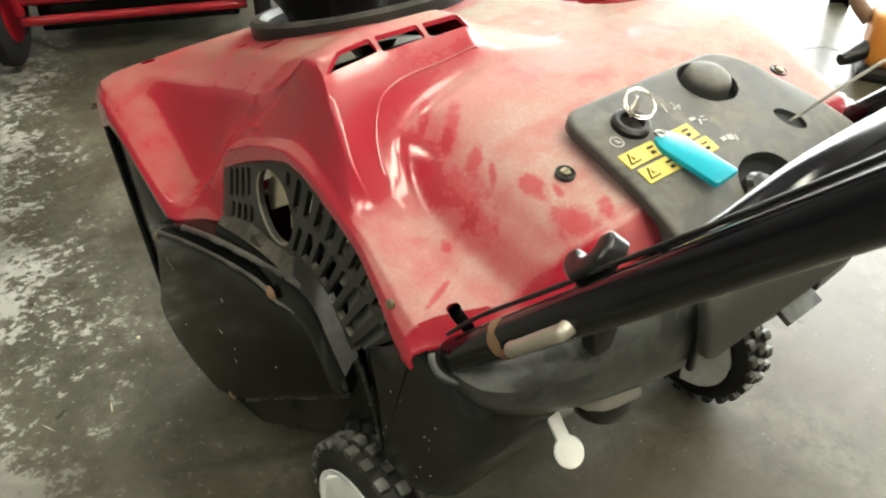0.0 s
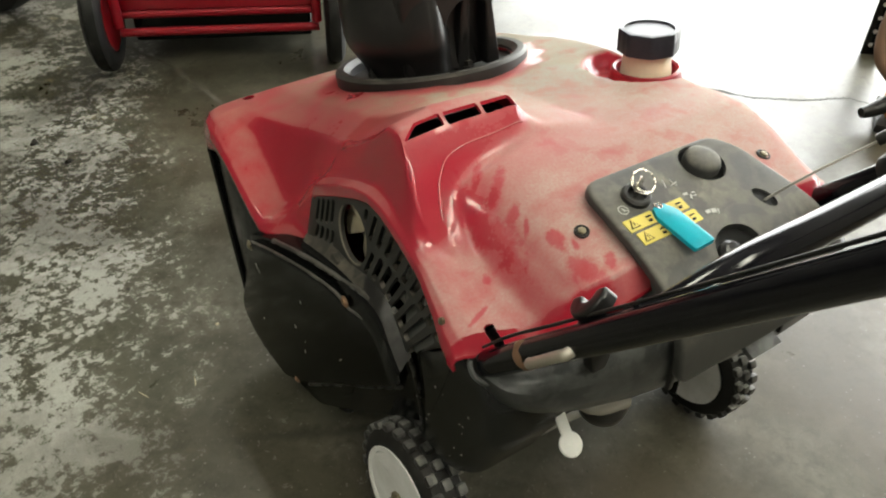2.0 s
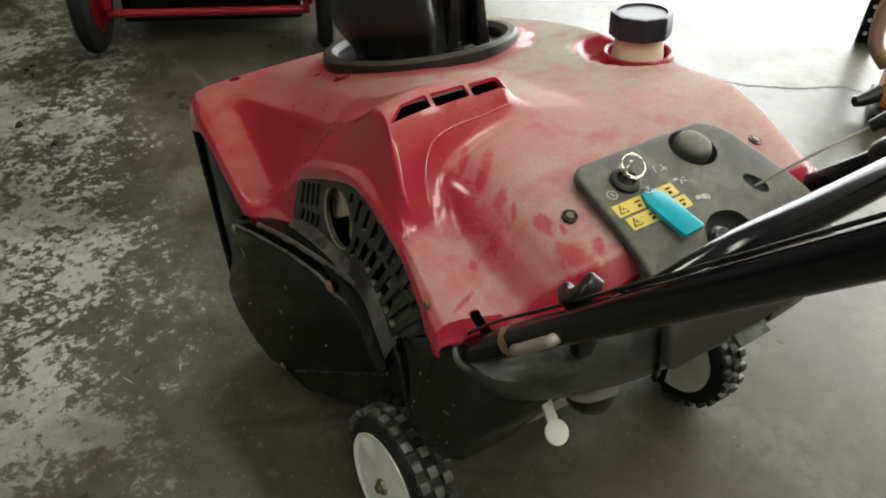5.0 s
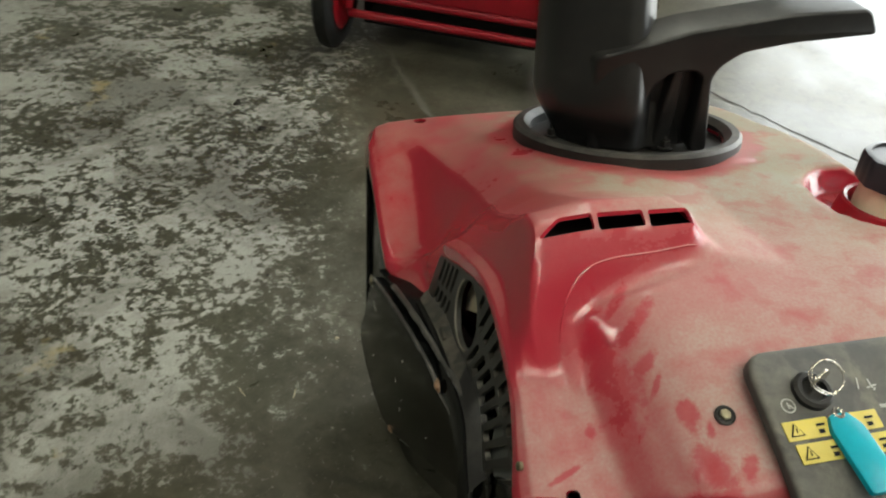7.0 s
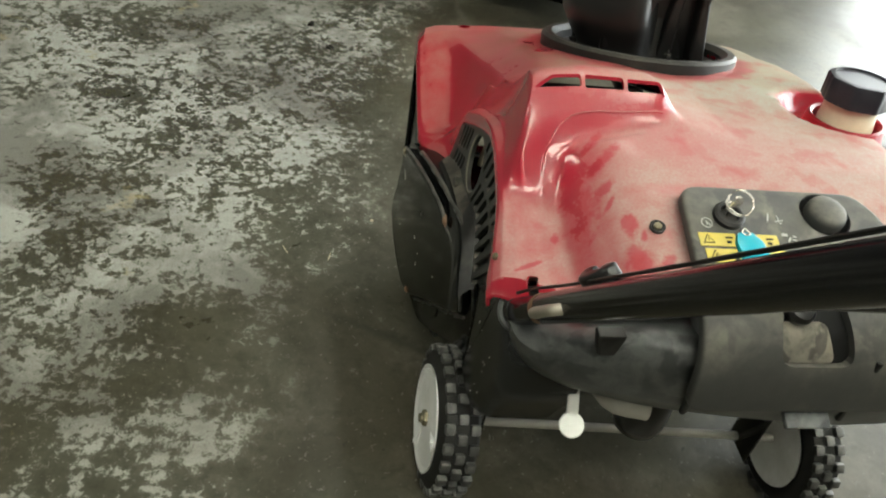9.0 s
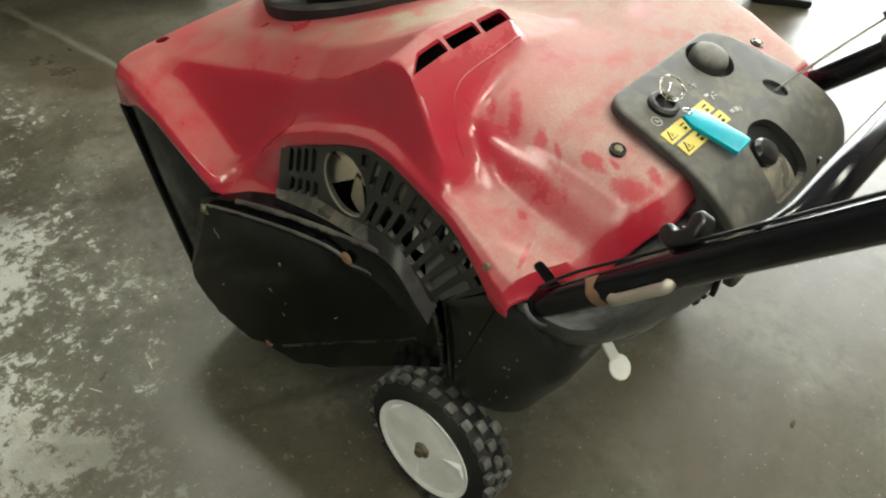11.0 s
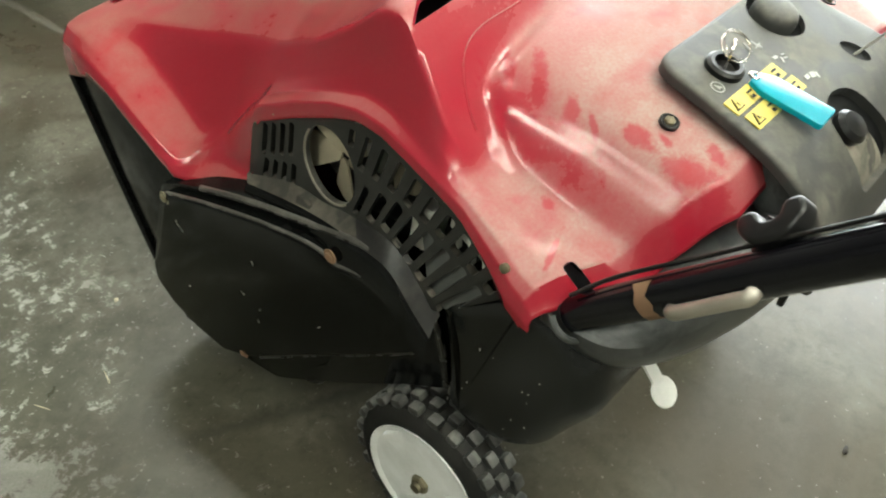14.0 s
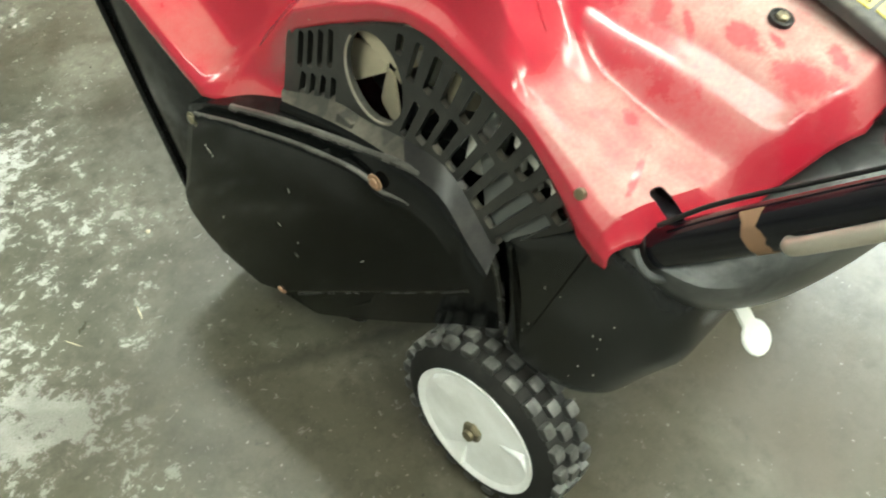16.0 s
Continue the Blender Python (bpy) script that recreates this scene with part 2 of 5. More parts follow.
    base = mix(nt, maths(nt, 'MULTIPLY', specks, 0.34), base, (0.311, 0.296, 0.252))
    pits = maths(nt, 'MULTIPLY', ramp(nt, noise_tex(nt, 75.0, 3, 0.5, 0.4), [(0.70, 0.0), (0.73, 1.0)]), ramp(nt, noise_tex(nt, 9.0, 3, 0.5), [(0.48, 0.0), (0.6, 0.85)]))
    base = mix(nt, pits, base, (0.016, 0.013, 0.009))
    line = maths(nt, 'ABSOLUTE', maths(nt, 'ADD', maths(nt, 'MULTIPLY_ADD', p["X"], 0.5, p["Y"]), maths(nt, 'MULTIPLY_ADD', mid, 0.10, -0.155)))
    scuff = maths(nt, 'MULTIPLY', between(nt, line, 0.016, 0.0), maths(nt, 'MULTIPLY', between(nt, p["X"], -0.42, -0.30), between(nt, p["X"], 0.0, -0.15)))
    base = mix(nt, maths(nt, 'MULTIPLY', scuff, 0.55), base, (0.022, 0.019, 0.013))
    nt.links.new(base, b.inputs["Base Color"])
    rough = maths(nt, 'ADD', ramp(nt, mid, [(0.35, 0.27), (0.65, 0.47)]), maths(nt, 'MULTIPLY', patch, 0.25))
    nt.links.new(maths(nt, 'MULTIPLY_ADD', patch, -0.10, 0.10), b.inputs["Coat Weight"])
    b.inputs["Coat Roughness"].default_value = 0.20
    b.inputs["Specular IOR Level"].default_value = 0.40
    nt.links.new(rough, b.inputs["Roughness"])
    h = maths(nt, 'ADD', maths(nt, 'MULTIPLY', fine, 0.5), maths(nt, 'MULTIPLY', patch, 0.5))
    bump(nt, b, h, 0.22, 0.002)
    return mat


def emitter(name, color, strength):
    mat, nt, b = material(name)
    b.inputs["Base Color"].default_value = (*color, 1)
    b.inputs["Emission Color"].default_value = (*color, 1)
    b.inputs["Emission Strength"].default_value = strength
    return mat


RED = red_dusty()
FLOOR = concrete()
BLACK_PAINT = plastic("black_painted_steel", (0.0034, 0.0038, 0.0037), 0.14, 0.010, grain=0.04, gloss=0.22)
BELLY_BLACK = plastic("satin_black_cover", (0.0085, 0.0095, 0.0092), 0.24, 0.03, grain=0.08, gloss=0.4)
COVER_BLACK = plastic("black_enamelled_steel", (0.0052, 0.0058, 0.0056), 0.14, 0.010, grain=0.03, gloss=0.14)
BLACK_PLASTIC = plastic("black_plastic", (0.007, 0.007, 0.0075), 0.36, 0.10, gloss=0.35)
GRILLE_PLASTIC = plastic("dusty_black_plastic", (0.013, 0.014, 0.0135), 0.36, 0.40, (0.26, 0.235, 0.19), gloss=0.35, film=0.03)
LEDGE_DUST = plastic("dust_caked_ledge", (0.025, 0.025, 0.023), 0.6, 0.62, (0.20, 0.18, 0.14), gloss=0.3, film=0.06, smear=0.6)
BAFFLE_GREY = plastic("dusty_grey_baffle", (0.10, 0.105, 0.10), 0.5, 0.3)
# dust and scuffing, lightened further to paint the cover's edge highlights
RIDGE_SHEEN = plastic("scuffed_sheen_ridge", (0.018, 0.018, 0.017), 0.24, 0.42, (0.21, 0.195, 0.17), gloss=0.6, film=0.09)
SHROUD_PALE = plastic("pale_cast_shroud", (0.66, 0.65, 0.60), 0.45, 0.2)
RIM_DUST = plastic("dust_caked_edge", (0.24, 0.22, 0.18), 0.8, 0.3)
FAN_METAL = plastic("dull_fan_metal", (0.44, 0.39, 0.28), 0.55, 0.2)
PANEL_GREY = plastic("dusty_charcoal_panel", (0.045, 0.045, 0.043), 0.5, 0.80, (0.20, 0.185, 0.155), smear=0.55)
CHUTE_BLACK = plastic("black_chute_plastic", (0.008, 0.008, 0.0085), 0.34, 0.09, gloss=0.45, film=0.006)
RING_BLACK = plastic("dusty_rubber_ring", (0.010, 0.010, 0.010), 0.45, 0.22, gloss=0.35)
REAR_GREY = plastic("dusty_dark_plastic", (0.016, 0.0175, 0.018), 0.30, 0.40, (0.22, 0.225, 0.22), gloss=0.55, film=0.26, smear=0.6)
TAN_WELL = plastic("dust_filled_plastic", (0.03, 0.03, 0.028), 0.6, 0.9, (0.27, 0.245, 0.20), gloss=0.3, film=0.32, smear=0.7)
RUBBER = plastic("tyre_rubber", (0.010, 0.010, 0.0095), 0.6, 0.15, (0.20, 0.185, 0.16), grain=0.4, gloss=0.3)
LUG_RUBBER = plastic("worn_tyre_rubber", (0.026, 0.026, 0.025), 0.36, 0.75, (0.27, 0.265, 0.245), grain=0.8, gloss=0.5, film=0.04, smear=0.6)
WHITE_RIM = plastic("white_plastic", (0.90, 0.90, 0.87), 0.30, 0.04, (0.45, 0.42, 0.36))
SPLINTER = plastic("weathered_splinter", (0.42, 0.36, 0.25), 0.7, 0.2)
CREAM = plastic("cream_plastic", (0.75, 0.66, 0.48), 0.4, 0.05)
CHROME = plastic("worn_steel", (0.62, 0.58, 0.52), 0.24, 0.1, metallic=1.0)
PIN_STEEL = plastic("worn_pin_steel", (0.50, 0.46, 0.39), 0.34, 0.10, metallic=0.6)
RUST = plastic("rusty_steel", (0.26, 0.15, 0.085), 0.7, 0.1)
BRASS = plastic("yellow_zinc", (0.26, 0.23, 0.15), 0.4, 0.2, metallic=0.9)
TUBE_BLACK = plastic("gloss_black_tube", (0.003, 0.003, 0.005), 0.14, 0.01, grain=0.03, gloss=0.35)
TEAL = plastic("teal_plastic", (0.0, 0.33, 0.43), 0.3, 0.02)
YELLOW = plastic("yellow_sticker", (0.66, 0.52, 0.06), 0.5, 0.30, (0.45, 0.41, 0.30))
# black for printed marks, and for the shade painted inside openings
INK_AND_SHADE = plastic("black_ink_and_shade", (0.008, 0.008, 0.008), 0.6, gloss=0.2)
ICON = plastic("white_print", (0.46, 0.46, 0.44), 0.6, 0.3)
INK_BLACK = plastic("clean_black_plastic", (0.005, 0.005, 0.0055), 0.28, 0.03, gloss=0.45)
RED_STEEL = plastic("red_painted_steel", (0.30, 0.006, 0.016), 0.3, 0.05)
ORANGE = plastic("orange_plastic", (0.62, 0.24, 0.04), 0.4, 0.15)
BROWN = plastic("brown_hose", (0.22, 0.14, 0.09), 0.5, 0.2)
# greys of the unseen walls and ceiling, chosen for the light they bounce
WALL = plastic("unseen_wall_grey", (0.30, 0.29, 0.265), 0.8, 0.0)
CEIL = plastic("unseen_ceiling_grey", (0.24, 0.24, 0.225), 0.85, 0.0)
STEEL_GREY = plastic("grey_cast_metal", (0.38, 0.36, 0.32), 0.5, 0.2, metallic=0.2)
GLOW = emitter("lit_diffuser", (1.0, 0.96, 0.80), TUBE_GLOW)
PANEL_WHITE = plastic("bright_white_plastic", (0.88, 0.88, 0.84), 0.3)
CRACK = plastic("crack_dirt", (0.035, 0.03, 0.025), 0.9)
PALE_SEAM = plastic("pale_seam_filler", (0.105, 0.098, 0.075), 0.7)


# ---- building tools ----
def thing(name, base, label, category, group=""):
    ob = new(name)
    ob.location = base
    ob.empty_display_size = 0.05
    return tagged(ob, label, category, group)


def adopt(ob, parent, label=""):
    """Hangs ob, built in world places, under parent."""
    ob.parent = parent
    if parent.data is None:
        ob.matrix_parent_inverse = Matrix.Translation(-parent.location)
    if label:
        ob["label"] = label
    return ob


def part(name, bm, mat, parent=None, label="", smooth=True):
    me = bpy.data.meshes.new(name)
    bmesh.ops.recalc_face_normals(bm, faces=bm.faces)
    bm.to_mesh(me)
    bm.free()
    me.materials.append(mat)
    for p in me.polygons:
        p.use_smooth = smooth
    if smooth:
        me.set_sharp_from_angle(angle=radians(38))
    ob = new(name, me)
    if parent is not None:
        adopt(ob, parent, label)
    return ob


def join(*bms):
    out = bmesh.new()
    for bm in bms:
        me = bpy.data.meshes.new("tmp")
        bm.to_mesh(me)
        out.from_mesh(me)
        bpy.data.meshes.remove(me)
        bm.free()
    return out


def moved(bm, m):
    bmesh.ops.transform(bm, matrix=m, verts=bm.verts)
    return bm


def box(sx, sy, sz, bevel=0.0, seg=2):
    bm = bmesh.new()
    bmesh.ops.create_cube(bm, size=1.0)
    bmesh.ops.scale(bm, vec=(sx, sy, sz), verts=bm.verts)
    if bevel > 0:
        bmesh.ops.bevel(bm, geom=bm.edges[:], offset=bevel, segments=seg, profile=0.6, affect='EDGES')
    return bm


def lathe(profile, seg=32, closed_ends=True):
    """Turns (radius, height) points round z."""
    bm = bmesh.new()
    rings = []
    for r, h in profile:
        rings.append([bm.verts.new((r * math.cos(2 * math.pi * i / seg), r * math.sin(2 * math.pi * i / seg), h)) for i in range(seg)])
    for a, b in zip(rings, rings[1:]):
        for i in range(seg):
            bm.faces.new((a[i], a[(i + 1) % seg], b[(i + 1) % seg], b[i]))
    if closed_ends:
        bm.faces.new(rings[0][::-1])
        bm.faces.new(rings[-1])
    return bm


def catmull(points, per):
    """A smooth line through points (any dimension), per steps a span."""
    p = [np.array(q, float) for q in points]
    p = [2 * p[0] - p[1]] + p + [2 * p[-1] - p[-2]]
    out = []
    for i in range(1, len(p) - 2):
        for s in range(per):
            t = s / per
            a, b, c, d = p[i - 1], p[i], p[i + 1], p[i + 2]
            out.append(0.5 * (2 * b + (c - a) * t + (2 * a - 5 * b + 4 * c - d) * t * t + (3 * b - 3 * c + d - a) * t ** 3))
    out.append(p[-2])
    return out


def sweep(points, rx, ry=None, seg=12, per=1, caps=True, taper=None, flat=False):
    """A tube of oval (or, flat, rounded box) section along points."""
    line = [Vector(q) for q in (catmull(points, per) if per > 1 else points)]
    ry = ry or rx
    bm = bmesh.new()
    side = None
    rings = []
    for i, q in enumerate(line):
        d = (line[min(i + 1, len(line) - 1)] - line[max(i - 1, 0)]).normalized()
        if side is None:
            side = d.cross(Vector((0, 0, 1)))
            if side.length < 0.05:
                side = d.cross(Vector((0, 1, 0)))
        side = (side - d * side.dot(d)).normalized()
        up = side.cross(d)
        k = taper(i / (len(line) - 1)) if taper else 1.0
        ring = []
        for j in range(seg):
            a = 2 * math.pi * (j + 0.5) / seg
            ca, sa = math.cos(a), math.sin(a)
            if flat:
                ca, sa = math.copysign(abs(ca) ** 0.45, ca), math.copysign(abs(sa) ** 0.45, sa)
            ring.append(bm.verts.new(q + side * (rx * k * ca) + up * (ry * k * sa)))
        rings.append(ring)
    for a, b in zip(rings, rings[1:]):
        for i in range(seg):
            bm.faces.new((a[i], a[(i + 1) % seg], b[(i + 1) % seg], b[i]))
    if caps:
        bm.faces.new(rings[0][::-1])
        bm.faces.new(rings[-1])
    return bm


def torus(r, t, seg=40):
    return sweep([(r * math.cos(2 * math.pi * i / seg), r * math.sin(2 * math.pi * i / seg), 0) for i in range(seg + 1)], t, seg=8, caps=False)


def rounded(points, radius, seg=4):
    """A closed outline with its corners rounded."""
    n, out = len(points), []
    for i in range(n):
        a, b, c = (Vector(points[k % n]) for k in (i - 1, i, i + 1))
        u, v = (a - b), (c - b)
        r = min(radius, u.length * 0.45, v.length * 0.45)
        p, q = b + u.normalized() * r, b + v.normalized() * r
        for s in range(seg + 1):
            t = s / seg
            out.append((1 - t) ** 2 * p + 2 * t * (1 - t) * b + t * t * q)
    return out


def slab(outline, depth, bevel=0.0, seg=2):
    """A plate from a flat outline (u, v), its face at w = 0 and its back at w = -depth."""
    bm = bmesh.new()
    front = [bm.verts.new((p[0], p[1], 0)) for p in outline]
    f = bm.faces.new(front)
    r = bmesh.ops.extrude_face_region(bm, geom=[f])
    bmesh.ops.translate(bm, vec=(0, 0, -depth), verts=[v for v in r["geom"] if isinstance(v, bmesh.types.BMVert)])
    if bevel:
        edges = [e for e in bm.edges if all(abs(v.co.z) < 1e-7 for v in e.verts)]
        bmesh.ops.bevel(bm, geom=edges, offset=bevel, segments=seg, profile=0.5, affect='EDGES')
    bmesh.ops.recalc_face_normals(bm, faces=bm.faces)
    return bm


def warp(bm, how):
    for v in bm.verts:
        v.co = how(v.co)
    bmesh.ops.recalc_face_normals(bm, faces=bm.faces)
    return bm


def carved(ob, cutters):
    """ob with the cutters' volumes taken out of it."""
    tool = part("cutter", join(*cutters), INK_AND_SHADE, smooth=False)
    m = ob.modifiers.new("cut", 'BOOLEAN')
    m.operation, m.object, m.solver, m.use_self = 'DIFFERENCE', tool, 'EXACT', True
    dg = bpy.context.evaluated_depsgraph_get()
    dg.update()
    me = bpy.data.meshes.new_from_object(ob.evaluated_get(dg))
    ob.modifiers.clear()
    old = ob.data
    ob.data = me
    me.name = ob.name
    bpy.data.meshes.remove(old)
    data = tool.data
    bpy.data.objects.remove(tool)
    bpy.data.meshes.remove(data)
    return ob


# ---- the workshop: floor, open door, unseen walls and ceiling added for bounced light ----
def sheet(x0, x1, y0, y1, z, n=1):
    bm = bmesh.new()
    bmesh.ops.create_grid(bm, x_segments=n, y_segments=n, size=0.5)
    bmesh.ops.scale(bm, vec=(x1 - x0, y1 - y0, 1), verts=bm.verts)
    bmesh.ops.translate(bm, vec=((x0 + x1) / 2, (y0 + y1) / 2, z), verts=bm.verts)
    return bm


ROOM_X0, ROOM_X1, ROOM_Y0, ROOM_Y1, ROOM_H = -6.0, 3.2, -5.0, 7.0, 3.8
DOOR_Y0, DOOR_Y1, DOOR_H = -0.6, 4.2, 2.4

tagged(part("floor", sheet(-60, 60, -60, 60, 0.0), FLOOR, smooth=False), "stained brown-grey sealed concrete floor with pale flaking patches", "floor", kind="structure")


def wall(x0, x1, y0, y1, z0, z1):
    bm = box(x1 - x0, y1 - y0, z1 - z0)
    moved(bm, Matrix.Translation(((x0 + x1) / 2, (y0 + y1) / 2, (z0 + z1) / 2)))
    return bm


tagged(part("wall_west", wall(ROOM_X0 - 0.2, ROOM_X0, ROOM_Y0, ROOM_Y1, 0, ROOM_H), WALL, smooth=False), "plain grey wall out of view, added to bounce light", "wall", kind="structure")
tagged(part("wall_south", wall(ROOM_X0, ROOM_X1, ROOM_Y0 - 0.2, ROOM_Y0, 0, ROOM_H), WALL, smooth=False), "plain grey wall out of view, added to bounce light", "wall", kind="structure")
tagged(part("wall_north", wall(ROOM_X0, ROOM_X1, ROOM_Y1, ROOM_Y1 + 0.2, 0, ROOM_H), WALL, smooth=False), "plain grey wall out of view, added to bounce light", "wall", kind="structure")
tagged(part("wall_east", join(wall(ROOM_X1, ROOM_X1 + 0.2, ROOM_Y0, DOOR_Y0, 0, ROOM_H),
                              wall(ROOM_X1, ROOM_X1 + 0.2, DOOR_Y1, ROOM_Y1, 0, ROOM_H),
                              wall(ROOM_X1, ROOM_X1 + 0.2, DOOR_Y0, DOOR_Y1, DOOR_H, ROOM_H)), WALL, smooth=False),
       "grey wall out of view, added to bounce light, with a wide open loading door", "wall", kind="structure")
tagged(part("ceiling", wall(ROOM_X0 - 0.2, ROOM_X1 + 0.2, ROOM_Y0 - 0.2, ROOM_Y1 + 0.2, ROOM_H, ROOM_H + 0.15), CEIL, smooth=False),
       "plain grey ceiling out of view, added to bounce light", "ceiling", kind="structure")
area_lamp("door_daylight", look((ROOM_X1 - 0.02, (DOOR_Y0 + DOOR_Y1) / 2, DOOR_H / 2), (0, (DOOR_Y0 + DOOR_Y1) / 2, DOOR_H / 2)),
          DOOR_Y1 - DOOR_Y0, DOOR_H, DOOR_POWER, (1.0, 0.99, 0.95))


def panel_light(x, y):
    lamp = thing("ceiling_light", (x, y, ROOM_H), "white framed rectangular ceiling light panel, lit", "ceiling light", "ceiling lights")
    part("housing", moved(box(0.56, 1.46, 0.07, 0.01), Matrix.Translation((x, y, ROOM_H - 0.036))), WHITE_RIM, lamp)
    part("diffuser", moved(box(0.50, 1.40, 0.012, 0.003), Matrix.Translation((x, y, ROOM_H - 0.078))), GLOW, lamp)
    return lamp


first_light = panel_light(-0.5, -1.7)
for lx, ly in ((0.9, 2.3), (0.4, -2.9), (1.7, -1.2), (-3.1, -0.4)):
    copy_thing(first_light, Matrix.Translation((lx, ly, ROOM_H)))


# ---- the snow thrower ----
thrower = thing("snow_thrower", (0.03, 0.15, 0.0), "dusty red and black single-stage snow thrower standing on concrete floor", "snow thrower")

# hood: a shell lofted through sections from its left edge over the top to its right edge
SECTIONS = []


def section(y, left, right):
    """left: nine (x, z) from the lower edge over the shoulder towards the middle; right: shoulder x, top z and edge z."""
    xr, zt, ze = right
    over = [(0.06, zt), (0.13, zt + 0.002), (xr - 0.035, zt - 0.001), (xr - 0.012, zt - 0.014), (xr + 0.004, zt * 0.7 + ze * 0.3), (xr + 0.014, ze)]
    SECTIONS.append((y, left + over))


section(0.572, [(-.205, .316), (-.204, .320), (-.200, .325), (-.195, .328), (-.188, .330), (-.165, .332), (-.12, .334), (-.06, .336), (0, .338)], (.262, .338, .31))
section(0.566, [(-.228, .322), (-.228, .338), (-.225, .354), (-.217, .364), (-.205, .369), (-.17, .372), (-.12, .374), (-.06, .376), (0, .378)], (.280, .378, .32))
section(0.550, [(-.238, .329), (-.239, .350), (-.236, .374), (-.226, .388), (-.208, .394), (-.175, .397), (-.12, .400), (-.06, .402), (0, .403)], (.290, .403, .33))
section(0.515, [(-.243, .345), (-.244, .362), (-.241, .381), (-.231, .393), (-.211, .399), (-.178, .404), (-.12, .410), (-.06, .414), (0, .417)], (.295, .418, .33))
section(0.492, [(-.244, .356), (-.245, .368), (-.242, .380), (-.231, .389), (-.205, .396), (-.184, .405), (-.12, .417), (-.06, .423), (0, .426)], (.297, .427, .325))
section(0.455, [(-.245, .352), (-.246, .361), (-.242, .370), (-.229, .376), (-.196, .385), (-.178, .411), (-.12, .429), (-.06, .436), (0, .439)], (.298, .439, .32))
section(0.410, [(-.246, .331), (-.246, .340), (-.242, .348), (-.229, .353), (-.196, .361), (-.172, .420), (-.12, .442), (-.06, .448), (0, .451)], (.300, .451, .32))
section(0.375, [(-.246, .313), (-.246, .322), (-.241, .330), (-.227, .335), (-.199, .344), (-.168, .428), (-.12, .453), (-.06, .460), (0, .463)], (.300, .463, .32))
section(0.352, [(-.245, .301), (-.244, .310), (-.237, .318), (-.222, .323), (-.201, .333), (-.164, .434), (-.12, .461), (-.06, .469), (0, .471)], (.299, .471, .32))
section(0.335, [(-.240, .303), (-.226, .317), (-.210, .325), (-.203, .334), (-.195, .350), (-.162, .439), (-.12, .467), (-.06, .474), (0, .476)], (.298, .475, .325))
section(0.310, [(-.234, .309), (-.209, .327), (-.201, .352), (-.193, .362), (-.185, .378), (-.160, .446), (-.12, .474), (-.06, .481), (0, .483)], (.298, .482, .33))
section(0.270, [(-.222, .319), (-.207, .332), (-.203, .398), (-.192, .404), (-.183, .414), (-.159, .457), (-.12, .485), (-.06, .493), (0, .494)], (.296, .491, .33))
section(0.258, [(-.220, .321), (-.207, .334), (-.204, .410), (-.191, .416), (-.181, .425), (-.159, .462), (-.12, .488), (-.06, .494), (0, .495)], (.296, .492, .33))
section(0.248, [(-.199, .398), (-.205, .404), (-.204, .420), (-.191, .426), (-.181, .435), (-.159, .467), (-.12, .493), (-.06, .498), (0, .499)], (.295, .495, .33))
section(0.200, [(-.197, .425), (-.204, .432), (-.202, .447), (-.190, .453), (-.182, .463), (-.168, .493), (-.12, .516), (-.06, .512), (0, .509)], (.293, .503, .34))
section(0.150, [(-.195, .450), (-.203, .457), (-.202, .471), (-.191, .476), (-.185, .490), (-.174, .528), (-.12, .546), (-.05, .538), (0, .520)], (.288, .509, .34))
section(0.118, [(-.195, .463), (-.203, .470), (-.203, .480), (-.191, .488), (-.184, .514), (-.175, .556), (-.12, .567), (-.042, .564), (-.012, .530)], (.284, .514, .34))
section(0.100, [(-.196, .464), (-.204, .471), (-.203, .481), (-.192, .489), (-.185, .516), (-.176, .561), (-.12, .564), (-.030, .562), (-.006, .531)], (.281, .517, .35))
section(0.088, [(-.196, .463), (-.204, .470), (-.203, .480), (-.193, .488), (-.186, .514), (-.177, .555), (-.12, .557), (-.031, .556), (-.004, .531)], (.279, .519, .35))
section(0.062, [(-.198, .456), (-.205, .463), (-.204, .473), (-.197, .481), (-.191, .500), (-.184, .527), (-.12, .529), (-.045, .528), (0, .532)], (.275, .522, .35))
section(0.040, [(-.200, .449), (-.206, .456), (-.205, .466), (-.200, .473), (-.195, .485), (-.188, .500), (-.150, .497), (-.124, .514), (-.076, .5285)], (.270, .524, .36))
section(0.015, [(-.203, .442), (-.208, .449), (-.207, .459), (-.203, .464), (-.197, .467), (-.180, .468), (-.150, .471), (-.126, .498), (-.080, .523)], (.271, .526, .36))
section(0.000, [(-.205, .436), (-.210, .444), (-.208, .454), (-.203, .459), (-.191, .460), (-.168, .459), (-.150, .463), (-.126, .494), (-.080, .520)], (.270, .527, .37))
section(-0.05, [(-.212, .412), (-.216, .424), (-.214, .437), (-.207, .445), (-.193, .447), (-.168, .446), (-.148, .450), (-.124, .482), (-.080, .511)], (.261, .521, .38))
section(-0.10, [(-.219, .398), (-.221, .410), (-.218, .424), (-.210, .433), (-.196, .437), (-.169, .437), (-.147, .441), (-.122, .473), (-.078, .501)], (.248, .512, .40))
section(-0.131, [(-.2215, .394), (-.2226, .406), (-.2196, .419), (-.2116, .429), (-.1976, .434), (-.1698, .4346), (-.1462, .4378), (-.1204, .4673), (-.0764, .4945)], (.2407, .5047, .42))
